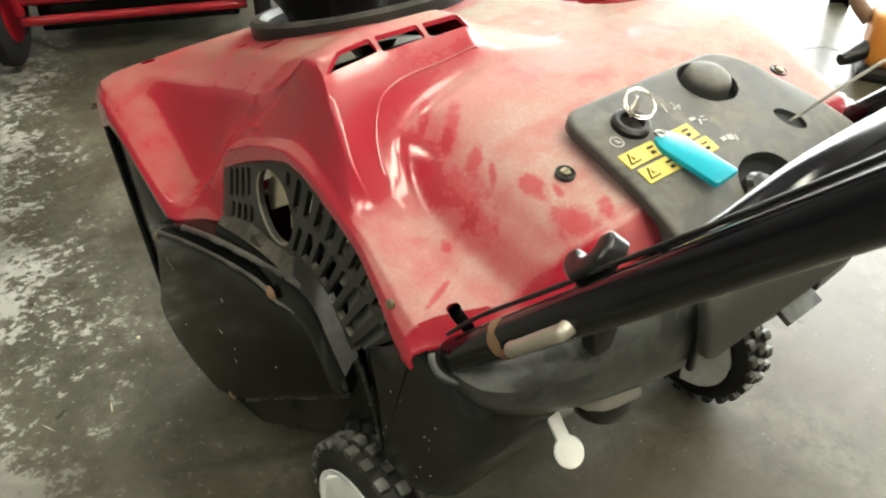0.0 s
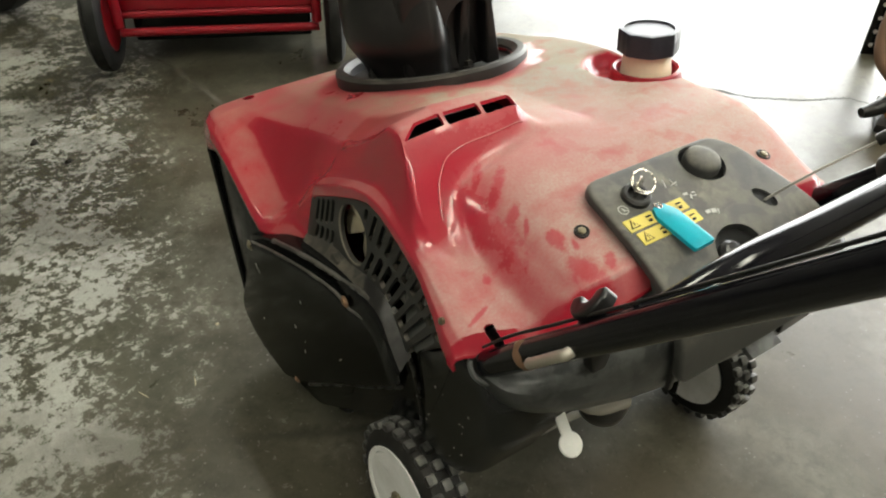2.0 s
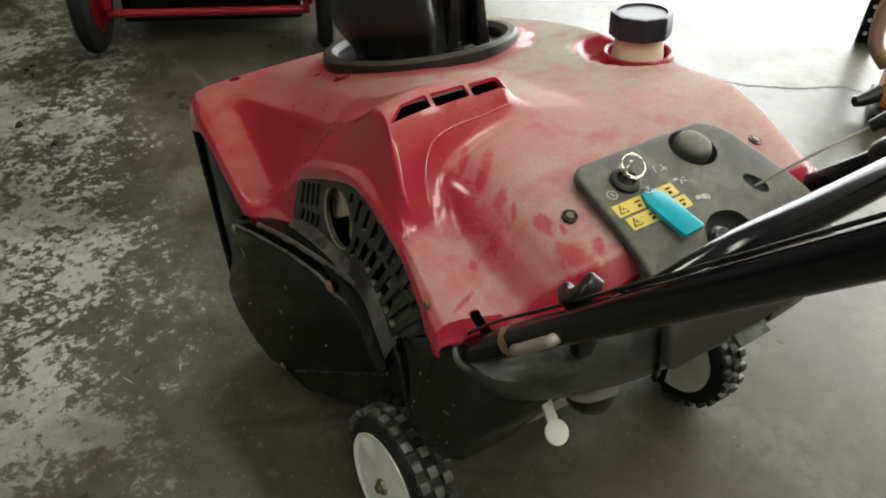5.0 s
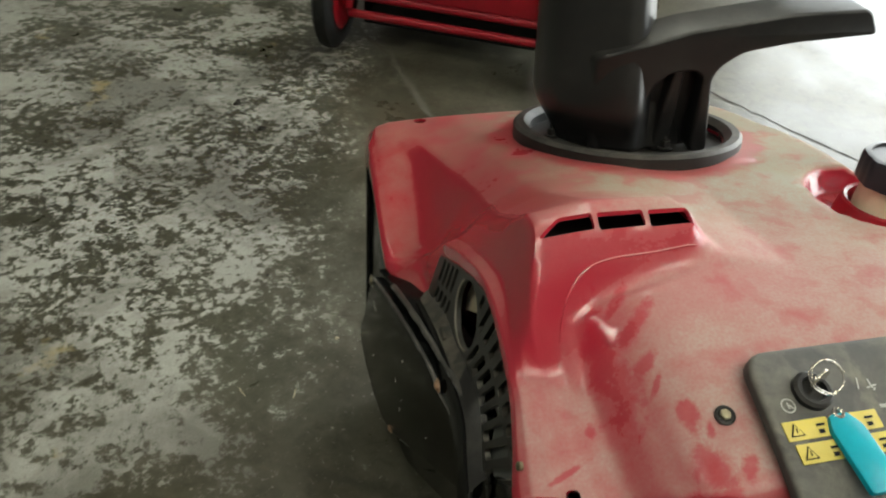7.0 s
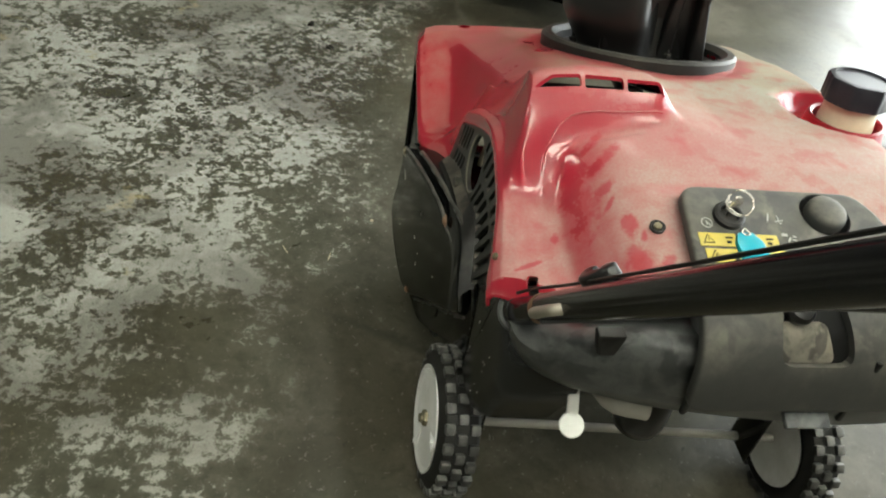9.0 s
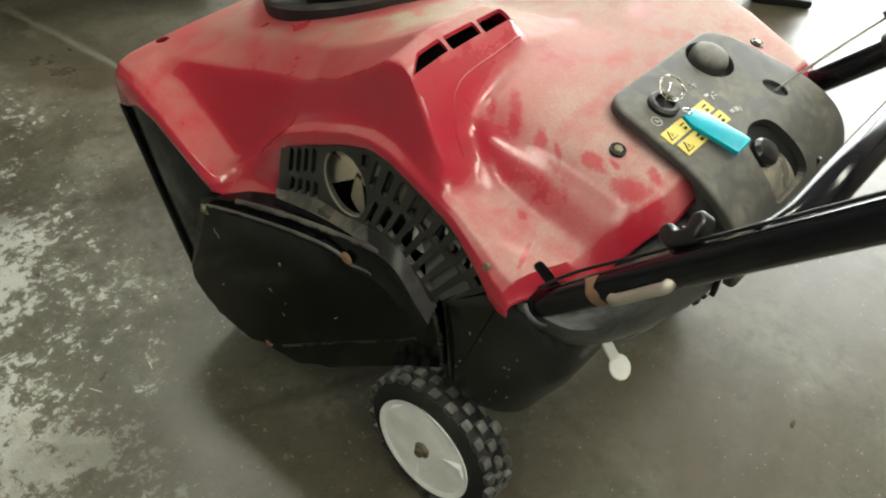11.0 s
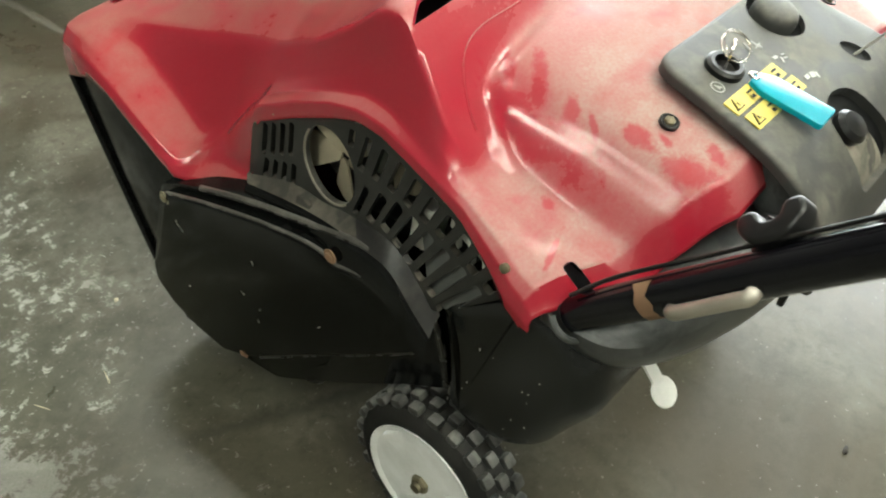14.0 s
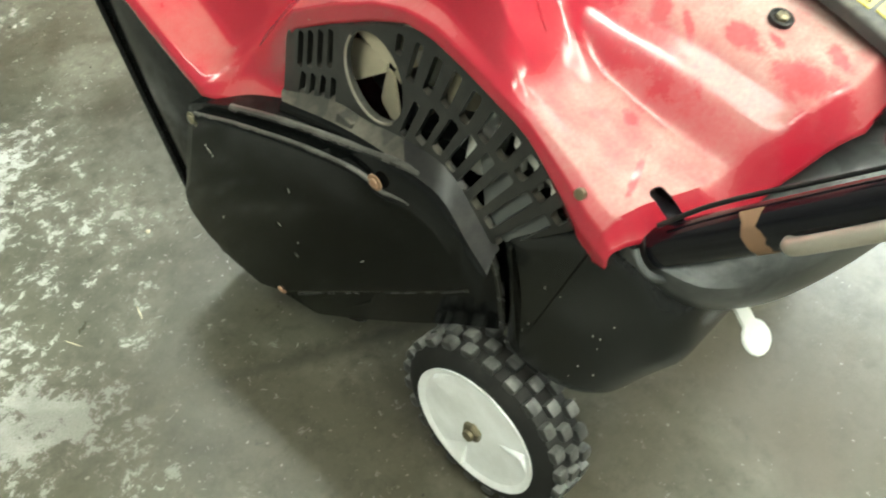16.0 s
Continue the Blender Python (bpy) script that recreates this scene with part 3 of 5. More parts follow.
section(-0.1355, [(-.222, .393), (-.223, .405), (-.220, .419), (-.212, .430), (-.198, .4355), (-.170, .4375), (-.146, .4405), (-.120, .4697), (-.076, .4965)], (.239, .5065, .42))
section(-0.142, [(-0.222, 0.393), (-0.223, 0.405), (-0.220, 0.416), (-0.212, 0.424), (-0.198, 0.428), (-0.170, 0.429), (-0.146, 0.432), (-0.120, 0.461), (-0.076, 0.488)], (0.237, 0.498, 0.42))
section(-0.150, [(-0.222, 0.393), (-0.223, 0.402), (-0.220, 0.411), (-0.212, 0.416), (-0.198, 0.418), (-0.170, 0.417), (-0.146, 0.420), (-0.120, 0.449), (-0.076, 0.476)], (0.237, 0.486, 0.42))
section(-0.154, [(-0.222, 0.393), (-0.223, 0.402), (-0.220, 0.408), (-0.212, 0.411), (-0.198, 0.411), (-0.170, 0.410), (-0.146, 0.413), (-0.120, 0.442), (-0.076, 0.469)], (0.237, 0.479, 0.42))


def along(points, step):
    """Points at about even steps along a broken line, its corners kept."""
    out = []
    for a, b in zip(points, points[1:]):
        a, b = np.array(a, float), np.array(b, float)
        n = max(1, round(float(np.linalg.norm(b - a)) / step))
        out += [a + (b - a) * i / n for i in range(n)]
    return out + [np.array(points[-1], float)]


def build_hood():
    counts = (4, 6, 5, 6, 8, 9, 10, 9, 9, 9, 12, 6, 12, 6)
    rows = []
    for y, pts in SECTIONS:
        row = []
        for k, n in enumerate(counts):
            a, b = np.array(pts[k]), np.array(pts[k + 1])
            if k >= 6 and y < 0.05:
                c, d = np.array(pts[k - 1]), np.array(pts[min(k + 2, len(pts) - 1)])
                for i in range(n):
                    t = i / n
                    row.append(0.5 * (2 * a + (b - c) * t + (2 * c - 5 * a + 4 * b - d) * t * t + (3 * a - 3 * b + d - c) * t ** 3))
            else:
                row += [a + (b - a) * i / n for i in range(n)]
        row.append(np.array(pts[-1]))
        line = []
        for x, z in row:
            w = min(1.0, max(0.0, (-0.02 - y) / 0.13))
            line.append((float(x), y + w * 0.55 * max(0.0, -0.085 - float(x)), float(z)))
        rows.append(line)
    dense = []
    for (ya, _), (yb, _), ra, rb in zip(SECTIONS, SECTIONS[1:], rows, rows[1:]):
        n = max(2, round((ya - yb) / 0.005))
        for i in range(n):
            t = i / n
            dense.append([tuple(p + (q - p) * t for p, q in zip(u, v)) for u, v in zip(ra, rb)])
    dense.append(rows[-1])
    bm = bmesh.new()
    grid = [[bm.verts.new(q) for q in line] for line in dense]
    for a, b in zip(grid, grid[1:]):
        for i in range(len(a) - 1):
            bm.faces.new((a[i], a[i + 1], b[i + 1], b[i]))
    inner = [v for v in bm.verts if not v.is_boundary]
    for _ in range(1):
        bmesh.ops.smooth_vert(bm, verts=inner, factor=0.5, use_axis_x=True, use_axis_y=True, use_axis_z=True)
    soft = [v for v in inner if v.co.y > 0.40 and v.co.x < 0.0]
    for _ in range(1):
        bmesh.ops.smooth_vert(bm, verts=soft, factor=0.5, use_axis_x=True, use_axis_y=True, use_axis_z=True)
    bulge = [v for v in inner if -0.160 < v.co.x < 0.03 and -0.118 < v.co.y < 0.066]
    for _ in range(30):
        bmesh.ops.smooth_vert(bm, verts=bulge, factor=0.5, use_axis_x=False, use_axis_y=False, use_axis_z=True)
    for v in bm.verts:
        d = math.hypot(v.co.x - 0.243, v.co.y - 0.165)
        t = min(1.0, max(0.0, (0.074 - d) / 0.016))
        v.co.z -= 0.030 * t * t * (3 - 2 * t)
    bmesh.ops.recalc_face_normals(bm, faces=bm.faces)
    return bm


hood = part("hood", build_hood(), RED, thrower, "glossy red plastic engine hood covered in tan dust")
hood.data.set_sharp_from_angle(angle=radians(60))
shell = hood.modifiers.new("thickness", 'SOLIDIFY')
shell.thickness, shell.offset = 0.0035, -1
vent_cut = []
for cx, wide in ((-0.146, 0.045), (-0.0975, 0.044), (-0.0495, 0.044)):
    lean = 0.016 if cx < -0.14 else 0.001
    o = rounded([(-wide / 2 - (0.006 if cx < -0.14 else 0.0), -0.006), (wide / 2, -0.006), (wide / 2 - (0.006 if cx > -0.06 else 0.0), 0.0052), (-wide / 2 + lean, 0.0052)], 0.0025)
    vent_cut.append(moved(slab(o, 0.05), pose(cx, 0.102, 0.58, -18, 0, 1)))
vent_cut.append(moved(slab(rounded([(-0.005, -0.013), (0.005, -0.013), (0.005, 0.013), (-0.005, 0.013)], 0.005), 0.06), pose(-0.200, -0.094, 0.455, 20, -30, -20)))
vent_cut.append(moved(lathe([(0.118, -0.05), (0.118, 0.05)], 40), pose(0.058, 0.386, 0.452, -16)))
vent_cut.append(moved(lathe([(0.009, -0.02), (0.009, 0.02)], 16), pose(-0.167, 0.537, 0.400)))
carved(hood, vent_cut)
skin = BVHTree.FromBMesh(build_hood())
edge_plan = catmull([(-0.163, 0.0295), (-0.1595, 0.0415), (-0.151, 0.0548), (-0.137, 0.0650), (-0.112, 0.0704), (-0.07, 0.0722), (-0.030, 0.0752)], 6)
part("moulded_edge", sweep([skin.ray_cast(Vector((float(q[0]), float(q[1]), 0.7)), Vector((0, 0, -1)))[0] for q in edge_plan], 0.0010, seg=8), RED, hood, "rounded step moulded round the hood's bulge")
# added black blocks under the vents, so no light shows through the slots
part("vent_light_block", moved(box(0.07, 0.09, 0.004), pose(-0.022, 0.14, 0.500, -12)), INK_AND_SHADE, hood)
part("vent_light_block", moved(box(0.24, 0.006, 0.07), pose(0.0, 0.185, 0.465)), INK_AND_SHADE, hood)
part("vent_light_block", moved(box(0.138, 0.080, 0.010), pose(-0.094, 0.124, 0.526, -19)), INK_AND_SHADE, hood)


def screw(name, p, tilt, radius, mat, parent, label):
    if radius < 0.005:
        return part(name, moved(lathe([(radius, -0.002), (radius, 0.001), (radius * 0.6, 0.002)], 16), pose(*p, *tilt)), mat, parent, label)
    ring = part("washer", moved(lathe([(radius * 1.4, -0.002), (radius * 1.4, 0.0008), (radius * 1.2, 0.0012), (radius * 1.0, 0.0002)], 28), pose(*p, *tilt)), BLACK_PLASTIC, parent, "dark recessed washer")
    bm = join(lathe([(radius * 0.8, 0), (radius * 0.75, 0.0022), (radius * 0.4, 0.003)], 6), moved(box(radius * 1.1, 0.001, 0.0016), Matrix.Translation((0, 0, 0.0027))))
    return part(name, moved(bm, pose(*p, *tilt)), mat, ring, label)


screw("screw", (-0.075, -0.079, 0.5066), (12, -4, 0), 0.0056, BRASS, hood, "zinc-plated hood screw")
screw("screw", (0.182, -0.088, 0.5153), (12, 6, 0), 0.0058, BRASS, hood, "zinc-plated hood screw")
screw("screw", (-0.2155, -0.047, 0.433), (0, -75, 0), 0.0038, BRASS, hood, "small brass side screw")

# chute collar and chute
RING_AT = Matrix.Translation((0.058, 0.385, 0.461)) @ pose(0, 0, 0, -16)
part("chute_collar", moved(lathe([(0.118, -0.016), (0.134, -0.016), (0.139, -0.012), (0.139, 0.008), (0.135, 0.012), (0.126, 0.012), (0.118, 0.005), (0.118, -0.016)], 72, False), RING_AT), RING_BLACK, thrower, "dusty black rubber chute collar")
part("collar_floor", moved(lathe([(0.119, -0.006), (0.06, -0.004), (0.02, -0.06)], 48, True), RING_AT), BLACK_PLASTIC, thrower)


def ease(t):
    t = min(1.0, max(0.0, t))
    return t * t * (3 - 2 * t)


def chute_shell():
    """An upright channel on a narrower foot: tall round the far side, cut low towards the operator."""
    bm = bmesh.new()
    seg, lev = 96, 28
    grid = []
    for j in range(lev + 1):
        row = []
        for i in range(seg):
            deg = 360 * i / seg
            tall = ease((deg - 42) / 20) * ease((264 - deg) / 20)
            h = 0.002 + (0.075 + 0.475 * tall) * (j / lev) ** 1.3
            r = 0.066 + tall * (0.024 + 0.027 * ease(h / 0.06) - 0.020 * h / 0.55)
            a = radians(deg)
            row.append(bm.verts.new((r * math.cos(a), r * math.sin(a) + 0.10 * (h / 0.55) ** 2, h)))
        grid.append(row)
    for j in range(lev):
        for i in range(seg):
            k = (i + 1) % seg
            bm.faces.new((grid[j][i], grid[j][k], grid[j + 1][k], grid[j + 1][i]))
    return bm


chute = part("chute", moved(chute_shell(), RING_AT), CHUTE_BLACK, thrower, "black plastic discharge chute")
cm = chute.modifiers.new("thickness", 'SOLIDIFY')
cm.thickness, cm.offset = 0.005, 0


def chute_front(c):
    """Bends a plate drawn in x and z round the chute's front."""
    return Vector((c.x, 0.312 + 3.2 * max(0.0, 0.05 - c.x) ** 2 - c.z, c.y))


ARM = [(-0.031, 0.590), (-0.019, 0.478), (0.030, 0.476), (0.034, 0.562), (0.050, 0.578), (0.078, 0.582), (0.094, 0.574), (0.105, 0.474), (0.129, 0.474), (0.106, 0.570), (0.111, 0.584), (0.134, 0.601), (0.194, 0.611), (0.300, 0.619), (0.279, 0.649), (0.183, 0.645), (0.06, 0.627), (0.006, 0.609)]
arm = slab(rounded(ARM, 0.010, 4), 0.046, 0.004, 3)
bmesh.ops.triangulate(arm, faces=[f for f in arm.faces if len(f.verts) > 4])
part("chute_handle", warp(arm, chute_front), CHUTE_BLACK, chute, "curved black plastic chute handle on a moulded web")
part("web_panel", warp(slab([(0.024, 0.474), (0.112, 0.474), (0.106, 0.592), (0.024, 0.592)], 0.01), lambda c: chute_front(c + Vector((0, 0, -0.022)))), CHUTE_BLACK, chute)
part("web_rib", warp(slab(rounded([(0.058, 0.474), (0.080, 0.474), (0.074, 0.582), (0.062, 0.582)], 0.004, 2), 0.02, 0.004, 3), lambda c: chute_front(c + Vector((0, 0, -0.008)))), CHUTE_BLACK, chute)
for bx, by in ((-0.096, 0.003), (0.017, -0.070), (0.095, 0.02), (0.02, 0.10)):
    m = RING_AT @ Matrix.Translation((bx, by, -0.003))
    part("collar_bolt", moved(join(lathe([(0.009, 0.002), (0.009, 0.005)], 20), lathe([(0.006, 0.004), (0.006, 0.012), (0.004, 0.013)], 6), lathe([(0.0028, 0.012), (0.0028, 0.018)], 10)), m), RING_BLACK, chute, "dull collar bolt and nut")

# fuel filler
CAP_AT = Matrix.Translation((0.253, 0.155, 0.484)) @ pose(0, 0, 0, -6, -1) @ Matrix.Translation((0, 0, -0.49))
part("filler_rim", moved(lathe([(0.052, 0.476), (0.0475, 0.500), (0.046, 0.508), (0.0435, 0.510), (0.040, 0.508), (0.038, 0.47)], 40, False), CAP_AT), RED_STEEL, thrower, "red moulded filler rim")
part("filler_neck", moved(lathe([(0.034, 0.47), (0.034, 0.505), (0.0325, 0.515), (0.031, 0.536)], 36), CAP_AT), CREAM, thrower, "cream plastic fuel filler neck")


def fuel_cap():
    bm = bmesh.new()
    seg = 72
    rows = []
    for r, h in ((0.031, 0.5325), (0.0385, 0.5330), (0.0383, 0.5585), (0.0368, 0.5620), (0.0325, 0.5625), (0.0315, 0.5600), (0.005, 0.5600)):
        row = []
        for i in range(seg):
            k = r * (1.045 if (i // 3) % 3 == 0 and 0.035 < r < 0.0387 else 1.0)
            a = 2 * math.pi * i / seg
            row.append(bm.verts.new((k * math.cos(a), k * math.sin(a), h)))
        rows.append(row)
    for a, b in zip(rows, rows[1:]):
        for i in range(seg):
            bm.faces.new((a[i], a[(i + 1) % seg], b[(i + 1) % seg], b[i]))
    bm.faces.new(rows[-1])
    bm.faces.new(rows[0][::-1])
    return bm


part("fuel_cap", moved(fuel_cap(), CAP_AT), plastic("navy_black_cap", (0.012, 0.012, 0.02), 0.35, 0.08), thrower, "ribbed black plastic fuel cap")

# control panel: a curved plate on the rear of the hood that bends down behind it
PANEL_LINE = catmull([(-0.02, 0.530), (-0.05, 0.5265), (-0.09, 0.518), (-0.13, 0.507), (-0.162, 0.495), (-0.188, 0.477), (-0.203, 0.452), (-0.209, 0.42), (-0.2095, 0.38)], 10)
PANEL_LEN = [0.0]
for qa, qb in zip(PANEL_LINE, PANEL_LINE[1:]):
    PANEL_LEN.append(PANEL_LEN[-1] + float(np.linalg.norm(qb - qa)))


def on_panel(x, s, w=0.0):
    """A place on the panel: s along its curve from the front edge, w proud of it."""
    y = float(np.interp(s, PANEL_LEN, [q[0] for q in PANEL_LINE]))
    z = float(np.interp(s, PANEL_LEN, [q[1] for q in PANEL_LINE]))
    y2 = float(np.interp(s + 0.004, PANEL_LEN, [q[0] for q in PANEL_LINE]))
    z2 = float(np.interp(s + 0.004, PANEL_LEN, [q[1] for q in PANEL_LINE]))
    d = Vector((0, y2 - y, z2 - z)).normalized()
    n = Vector((0, -d.z, d.y)) * -1
    return Vector((x, y, z)) + n * w


def panel_pose(x, y, w=0.0):
    """A pose on the panel at x and y, its z axis out of the panel."""
    s = float(np.interp(-y, [-q[0] for q in PANEL_LINE], PANEL_LEN))
    p = on_panel(x, s, w)
    n = (on_panel(x, s, 0.01) - on_panel(x, s, 0.0)).normalized()
    xa = Vector((1, 0, 0))
    ya = n.cross(xa)
    return Matrix.Translation(p) @ Matrix((xa, ya, n)).transposed().to_4x4()


def panel_plate(outline, w0, depth, bevel):
    bm = slab(outline, depth, bevel, 3)
    xs = [v.co.x for v in bm.verts]
    for i in range(1, 12):
        x = min(xs) + (max(xs) - min(xs)) * i / 12
        bmesh.ops.bisect_plane(bm, geom=bm.verts[:] + bm.edges[:] + bm.faces[:], plane_co=(x, 0, 0), plane_no=(1, 0, 0))
    ys = [v.co.y for v in bm.verts]
    for i in range(1, 30):
        y = min(ys) + (max(ys) - min(ys)) * i / 30
        bmesh.ops.bisect_plane(bm, geom=bm.verts[:] + bm.edges[:] + bm.faces[:], plane_co=(0, y, 0), plane_no=(0, 1, 0))
    return warp(bm, lambda c: on_panel(c.x, -c.y, w0 + c.z))


panel = part("control_panel", panel_plate(rounded([(-0.052, -0.024), (0.134, -0.024), (0.154, -0.050), (0.160, -0.08), (0.170, -0.115), (0.182, -0.16), (0.189, -0.21), (0.182, -0.262), (-0.058, -0.262), (-0.060, -0.16)], 0.022, 6), 0.006, 0.010, 0.004), PANEL_GREY, thrower, "dusty charcoal plastic control panel")
part("panel_core", panel_plate(rounded([(-0.046, -0.10), (0.150, -0.10), (0.176, -0.19), (0.178, -0.255), (-0.05, -0.255)], 0.02, 4), -0.012, 0.03, 0.004), REAR_GREY, panel)
CHOKE_S = float(np.interp(0.172, [-q[0] for q in PANEL_LINE], PANEL_LEN))
SLOT_S = float(np.interp(0.137, [-q[0] for q in PANEL_LINE], PANEL_LEN))
ARCH = rounded([(0.018, -0.206), (0.091, -0.206), (0.084, -CHOKE_S - 0.010), (0.076, 0.022 - CHOKE_S), (0.050, 0.030 - CHOKE_S), (0.024, 0.020 - CHOKE_S), (0.015, -CHOKE_S - 0.012)], 0.014, 4)
TONGUE = rounded([(0.014, -0.205), (0.074, -0.205), (0.062, -CHOKE_S - 0.008), (0.017, -CHOKE_S - 0.008)], 0.008, 4)
SLOT = [(0.122 + 0.0145 * math.cos(a) * math.cos(1.1) - 0.009 * math.sin(a) * math.sin(1.1), -SLOT_S - 0.0145 * math.cos(a) * math.sin(1.1) - 0.009 * math.sin(a) * math.cos(1.1)) for a in [-math.tau * k / 20 for k in range(20)]]


def grown(o, k):
    cx, cy = sum(p[0] for p in o) / len(o), sum(p[1] for p in o) / len(o)
    return [(cx + (p[0] - cx) * k, cy + (p[1] - cy) * k) for p in o]


carved(panel, [moved(lathe([(0.0262, -0.012), (0.0262, 0.03)], 32), panel_pose(0.093, -0.074)),
               panel_plate(ARCH, 0.016, 0.030, 0.0), panel_plate(SLOT, 0.016, 0.030, 0.0)])
# flat black sheets in choke well, cord slot and primer well paint their shade
part("choke_well_shade", panel_plate(grown(ARCH, 1.04), -0.0025, 0.0015, 0.0), INK_AND_SHADE, panel)
part("choke_tongue", panel_plate(TONGUE, 0.0012, 0.0036, 0.0012), TAN_WELL, panel, "dust-filled floor of the choke recess")
part("cord_slot_shade", panel_plate(grown(SLOT, 1.1), 0.0035, 0.0015, 0.0), INK_AND_SHADE, panel)
part("primer_well_shade", moved(lathe([(0.0268, 0.0), (0.004, 0.0)], 32, True), panel_pose(0.093, -0.074)), INK_AND_SHADE, panel)
part("primer_bulb", moved(lathe([(0.0205, -0.011), (0.020, 0.007), (0.0185, 0.0115), (0.015, 0.014), (0.008, 0.0153), (0.001, 0.0156)], 40), panel_pose(0.0945, -0.0725)), PANEL_GREY, panel, "round black rubber primer bulb")
part("switch_collar", moved(lathe([(0.0155, 0.004), (0.0155, 0.010), (0.013, 0.012), (0.010, 0.012), (0.009, 0.007), (0.003, 0.007)], 36), panel_pose(-0.012, -0.082)), BLACK_PLASTIC, panel, "black ignition switch collar")
part("choke_knob", moved(lathe([(0.010, -0.014), (0.010, 0.0), (0.014, 0.004), (0.0145, 0.010), (0.011, 0.014), (0.002, 0.0155)], 28), panel_pose(0.033, -0.171)), INK_BLACK, panel, "round black choke knob in a recess")

# warning sticker: four yellow cells with dark marks
for i in range(2):
    for j in range(2):
        c = panel_pose((-0.030 + 0.003 * j) if not i else 0.011 + 0.003 * j, -0.1085 - 0.0165 * j, 0.0072)
        wide = 0.037 if not i else 0.040
        cell = part("sticker", moved(slab(rounded([(-wide / 2, -0.0072), (wide / 2, -0.0072), (wide / 2, 0.0072), (-wide / 2, 0.0072)], 0.001), 0.0008), c), YELLOW, panel, "yellow warning sticker cell")
        tri = slab([(-0.0058, -0.0045), (0.0058, -0.0045), (0.0, 0.0055)], 0.0004)
        hole = slab([(-0.0042, -0.0037), (0.0042, -0.0037), (0.0, 0.0038)], 0.0004)
        part("warning_mark", moved(tri, c @ Matrix.Translation((-wide / 2 + 0.0085, 0, 0.0006))), INK_AND_SHADE, cell)
        part("warning_fill", moved(hole, c @ Matrix.Translation((-wide / 2 + 0.0085, 0, 0.0010))), YELLOW, cell)
        part("warning_bar", moved(join(box(0.0009, 0.0034, 0.0003), moved(box(0.007, 0.0018, 0.0003), Matrix.Translation((wide / 2 + 0.002, 0.002, 0))), moved(box(0.0045, 0.003, 0.0003), Matrix.Translation((wide / 2 + 0.001, -0.003, 0)))),
             c @ Matrix.Translation((-wide / 2 + 0.0085, -0.0005, 0.0013))), INK_AND_SHADE, cell)


# printed marks: plain bars and rings in white
def mark(x, y, turn, bars):
    bm = join(*[moved(box(w, h, 0.0004), Matrix.Translation((dx, dy, 0)) @ Matrix.Rotation(radians(r), 4, 'Z')) for dx, dy, w, h, r in bars])
    part("printed_mark", moved(bm, panel_pose(x, y, 0.0064) @ Matrix.Rotation(radians(turn), 4, 'Z')), ICON, panel, "small white printed symbol")


mark(0.036, -0.083, -20, [(-0.007, 0, 0.0012, 0.010, 0), (0.004, 0, 0.009, 0.0012, 30), (0.003, 0.002, 0.0012, 0.008, 20), (0.006, -0.002, 0.003, 0.0012, 60)])
mark(0.044, -0.102, -15, [(-0.004, 0.001, 0.006, 0.003, 10), (0.001, -0.003, 0.002, 0.006, -20), (0.006, 0.002, 0.004, 0.0014, 0), (0.006, -0.002, 0.004, 0.0014, 0)])
mark(0.050, -0.128, -20, [(-0.004, 0, 0.006, 0.004, 20), (0.003, 0.001, 0.006, 0.0055, 5), (0.008, 0, 0.002, 0.006, -10)])
part("printed_mark", moved(join(lathe([(0.0048, 0), (0.0058, 0), (0.0058, 0.0003), (0.0048, 0.0003), (0.0048, 0)], 28, False), box(0.0012, 0.005, 0.0004), moved(box(0.0012, 0.004, 0.0004), Matrix.Translation((0.002, -0.001, 0)) @ Matrix.Rotation(0.7, 4, 'Z'))), panel_pose(-0.036, -0.090, 0.0064)), ICON, panel, "round white printed symbol")
part("printed_mark", moved(lathe([(0.0235, 0), (0.0245, 0), (0.0245, 0.0003), (0.0235, 0.0003), (0.0235, 0)], 40, False), panel_pose(-0.012, -0.082, 0.0012)), ICON, panel)

# ---- left flank: grille, belt cover, side plate, belly ----
def flank(y, z, out=0.0):
    return Vector((-0.196 + 0.15 * (z - 0.46) - out, y, z))


def on_flank(c):
    return flank(c.x, c.y, c.z)


GRILLE = rounded([(0.256, 0.398), (0.245, 0.411), (0.217, 0.428), (0.17, 0.449), (0.133, 0.463), (0.101, 0.469), (0.064, 0.464), (0.026, 0.448), (-0.006, 0.432), (-0.034, 0.415), (-0.052, 0.398),
                  (0.012, 0.336), (0.03, 0.330), (0.07, 0.345), (0.11, 0.350), (0.16, 0.335), (0.22, 0.325), (0.262, 0.318)], 0.006, 3)
grille = part("grille", warp(slab(GRILLE, 0.006, 0.0012), on_flank), GRILLE_PLASTIC, thrower, "dusty black plastic intake grille with radial slots")


def slot(y, z, length, wide, turn):
    o = rounded([(-wide / 2, -length / 2), (wide / 2, -length / 2), (wide / 2, length / 2), (-wide / 2, length / 2)], wide * 0.3, 2)
    bm = slab(o, 0.06)
    bmesh.ops.translate(bm, vec=(0, 0, 0.03), verts=bm.verts)
    bmesh.ops.rotate(bm, matrix=Matrix.Rotation(radians(turn), 3, 'Z'), verts=bm.verts)
    bmesh.ops.translate(bm, vec=(y, z, 0), verts=bm.verts)
    return warp(bm, on_flank)


cuts = [slot(0.1285, 0.445, 0.016, 0.007, 4)]
OUTER = catmull([(0.1125, 0.4375), (0.0765, 0.4345), (0.039, 0.4245), (0.0035, 0.4125), (-0.032, 0.3955)], 2)
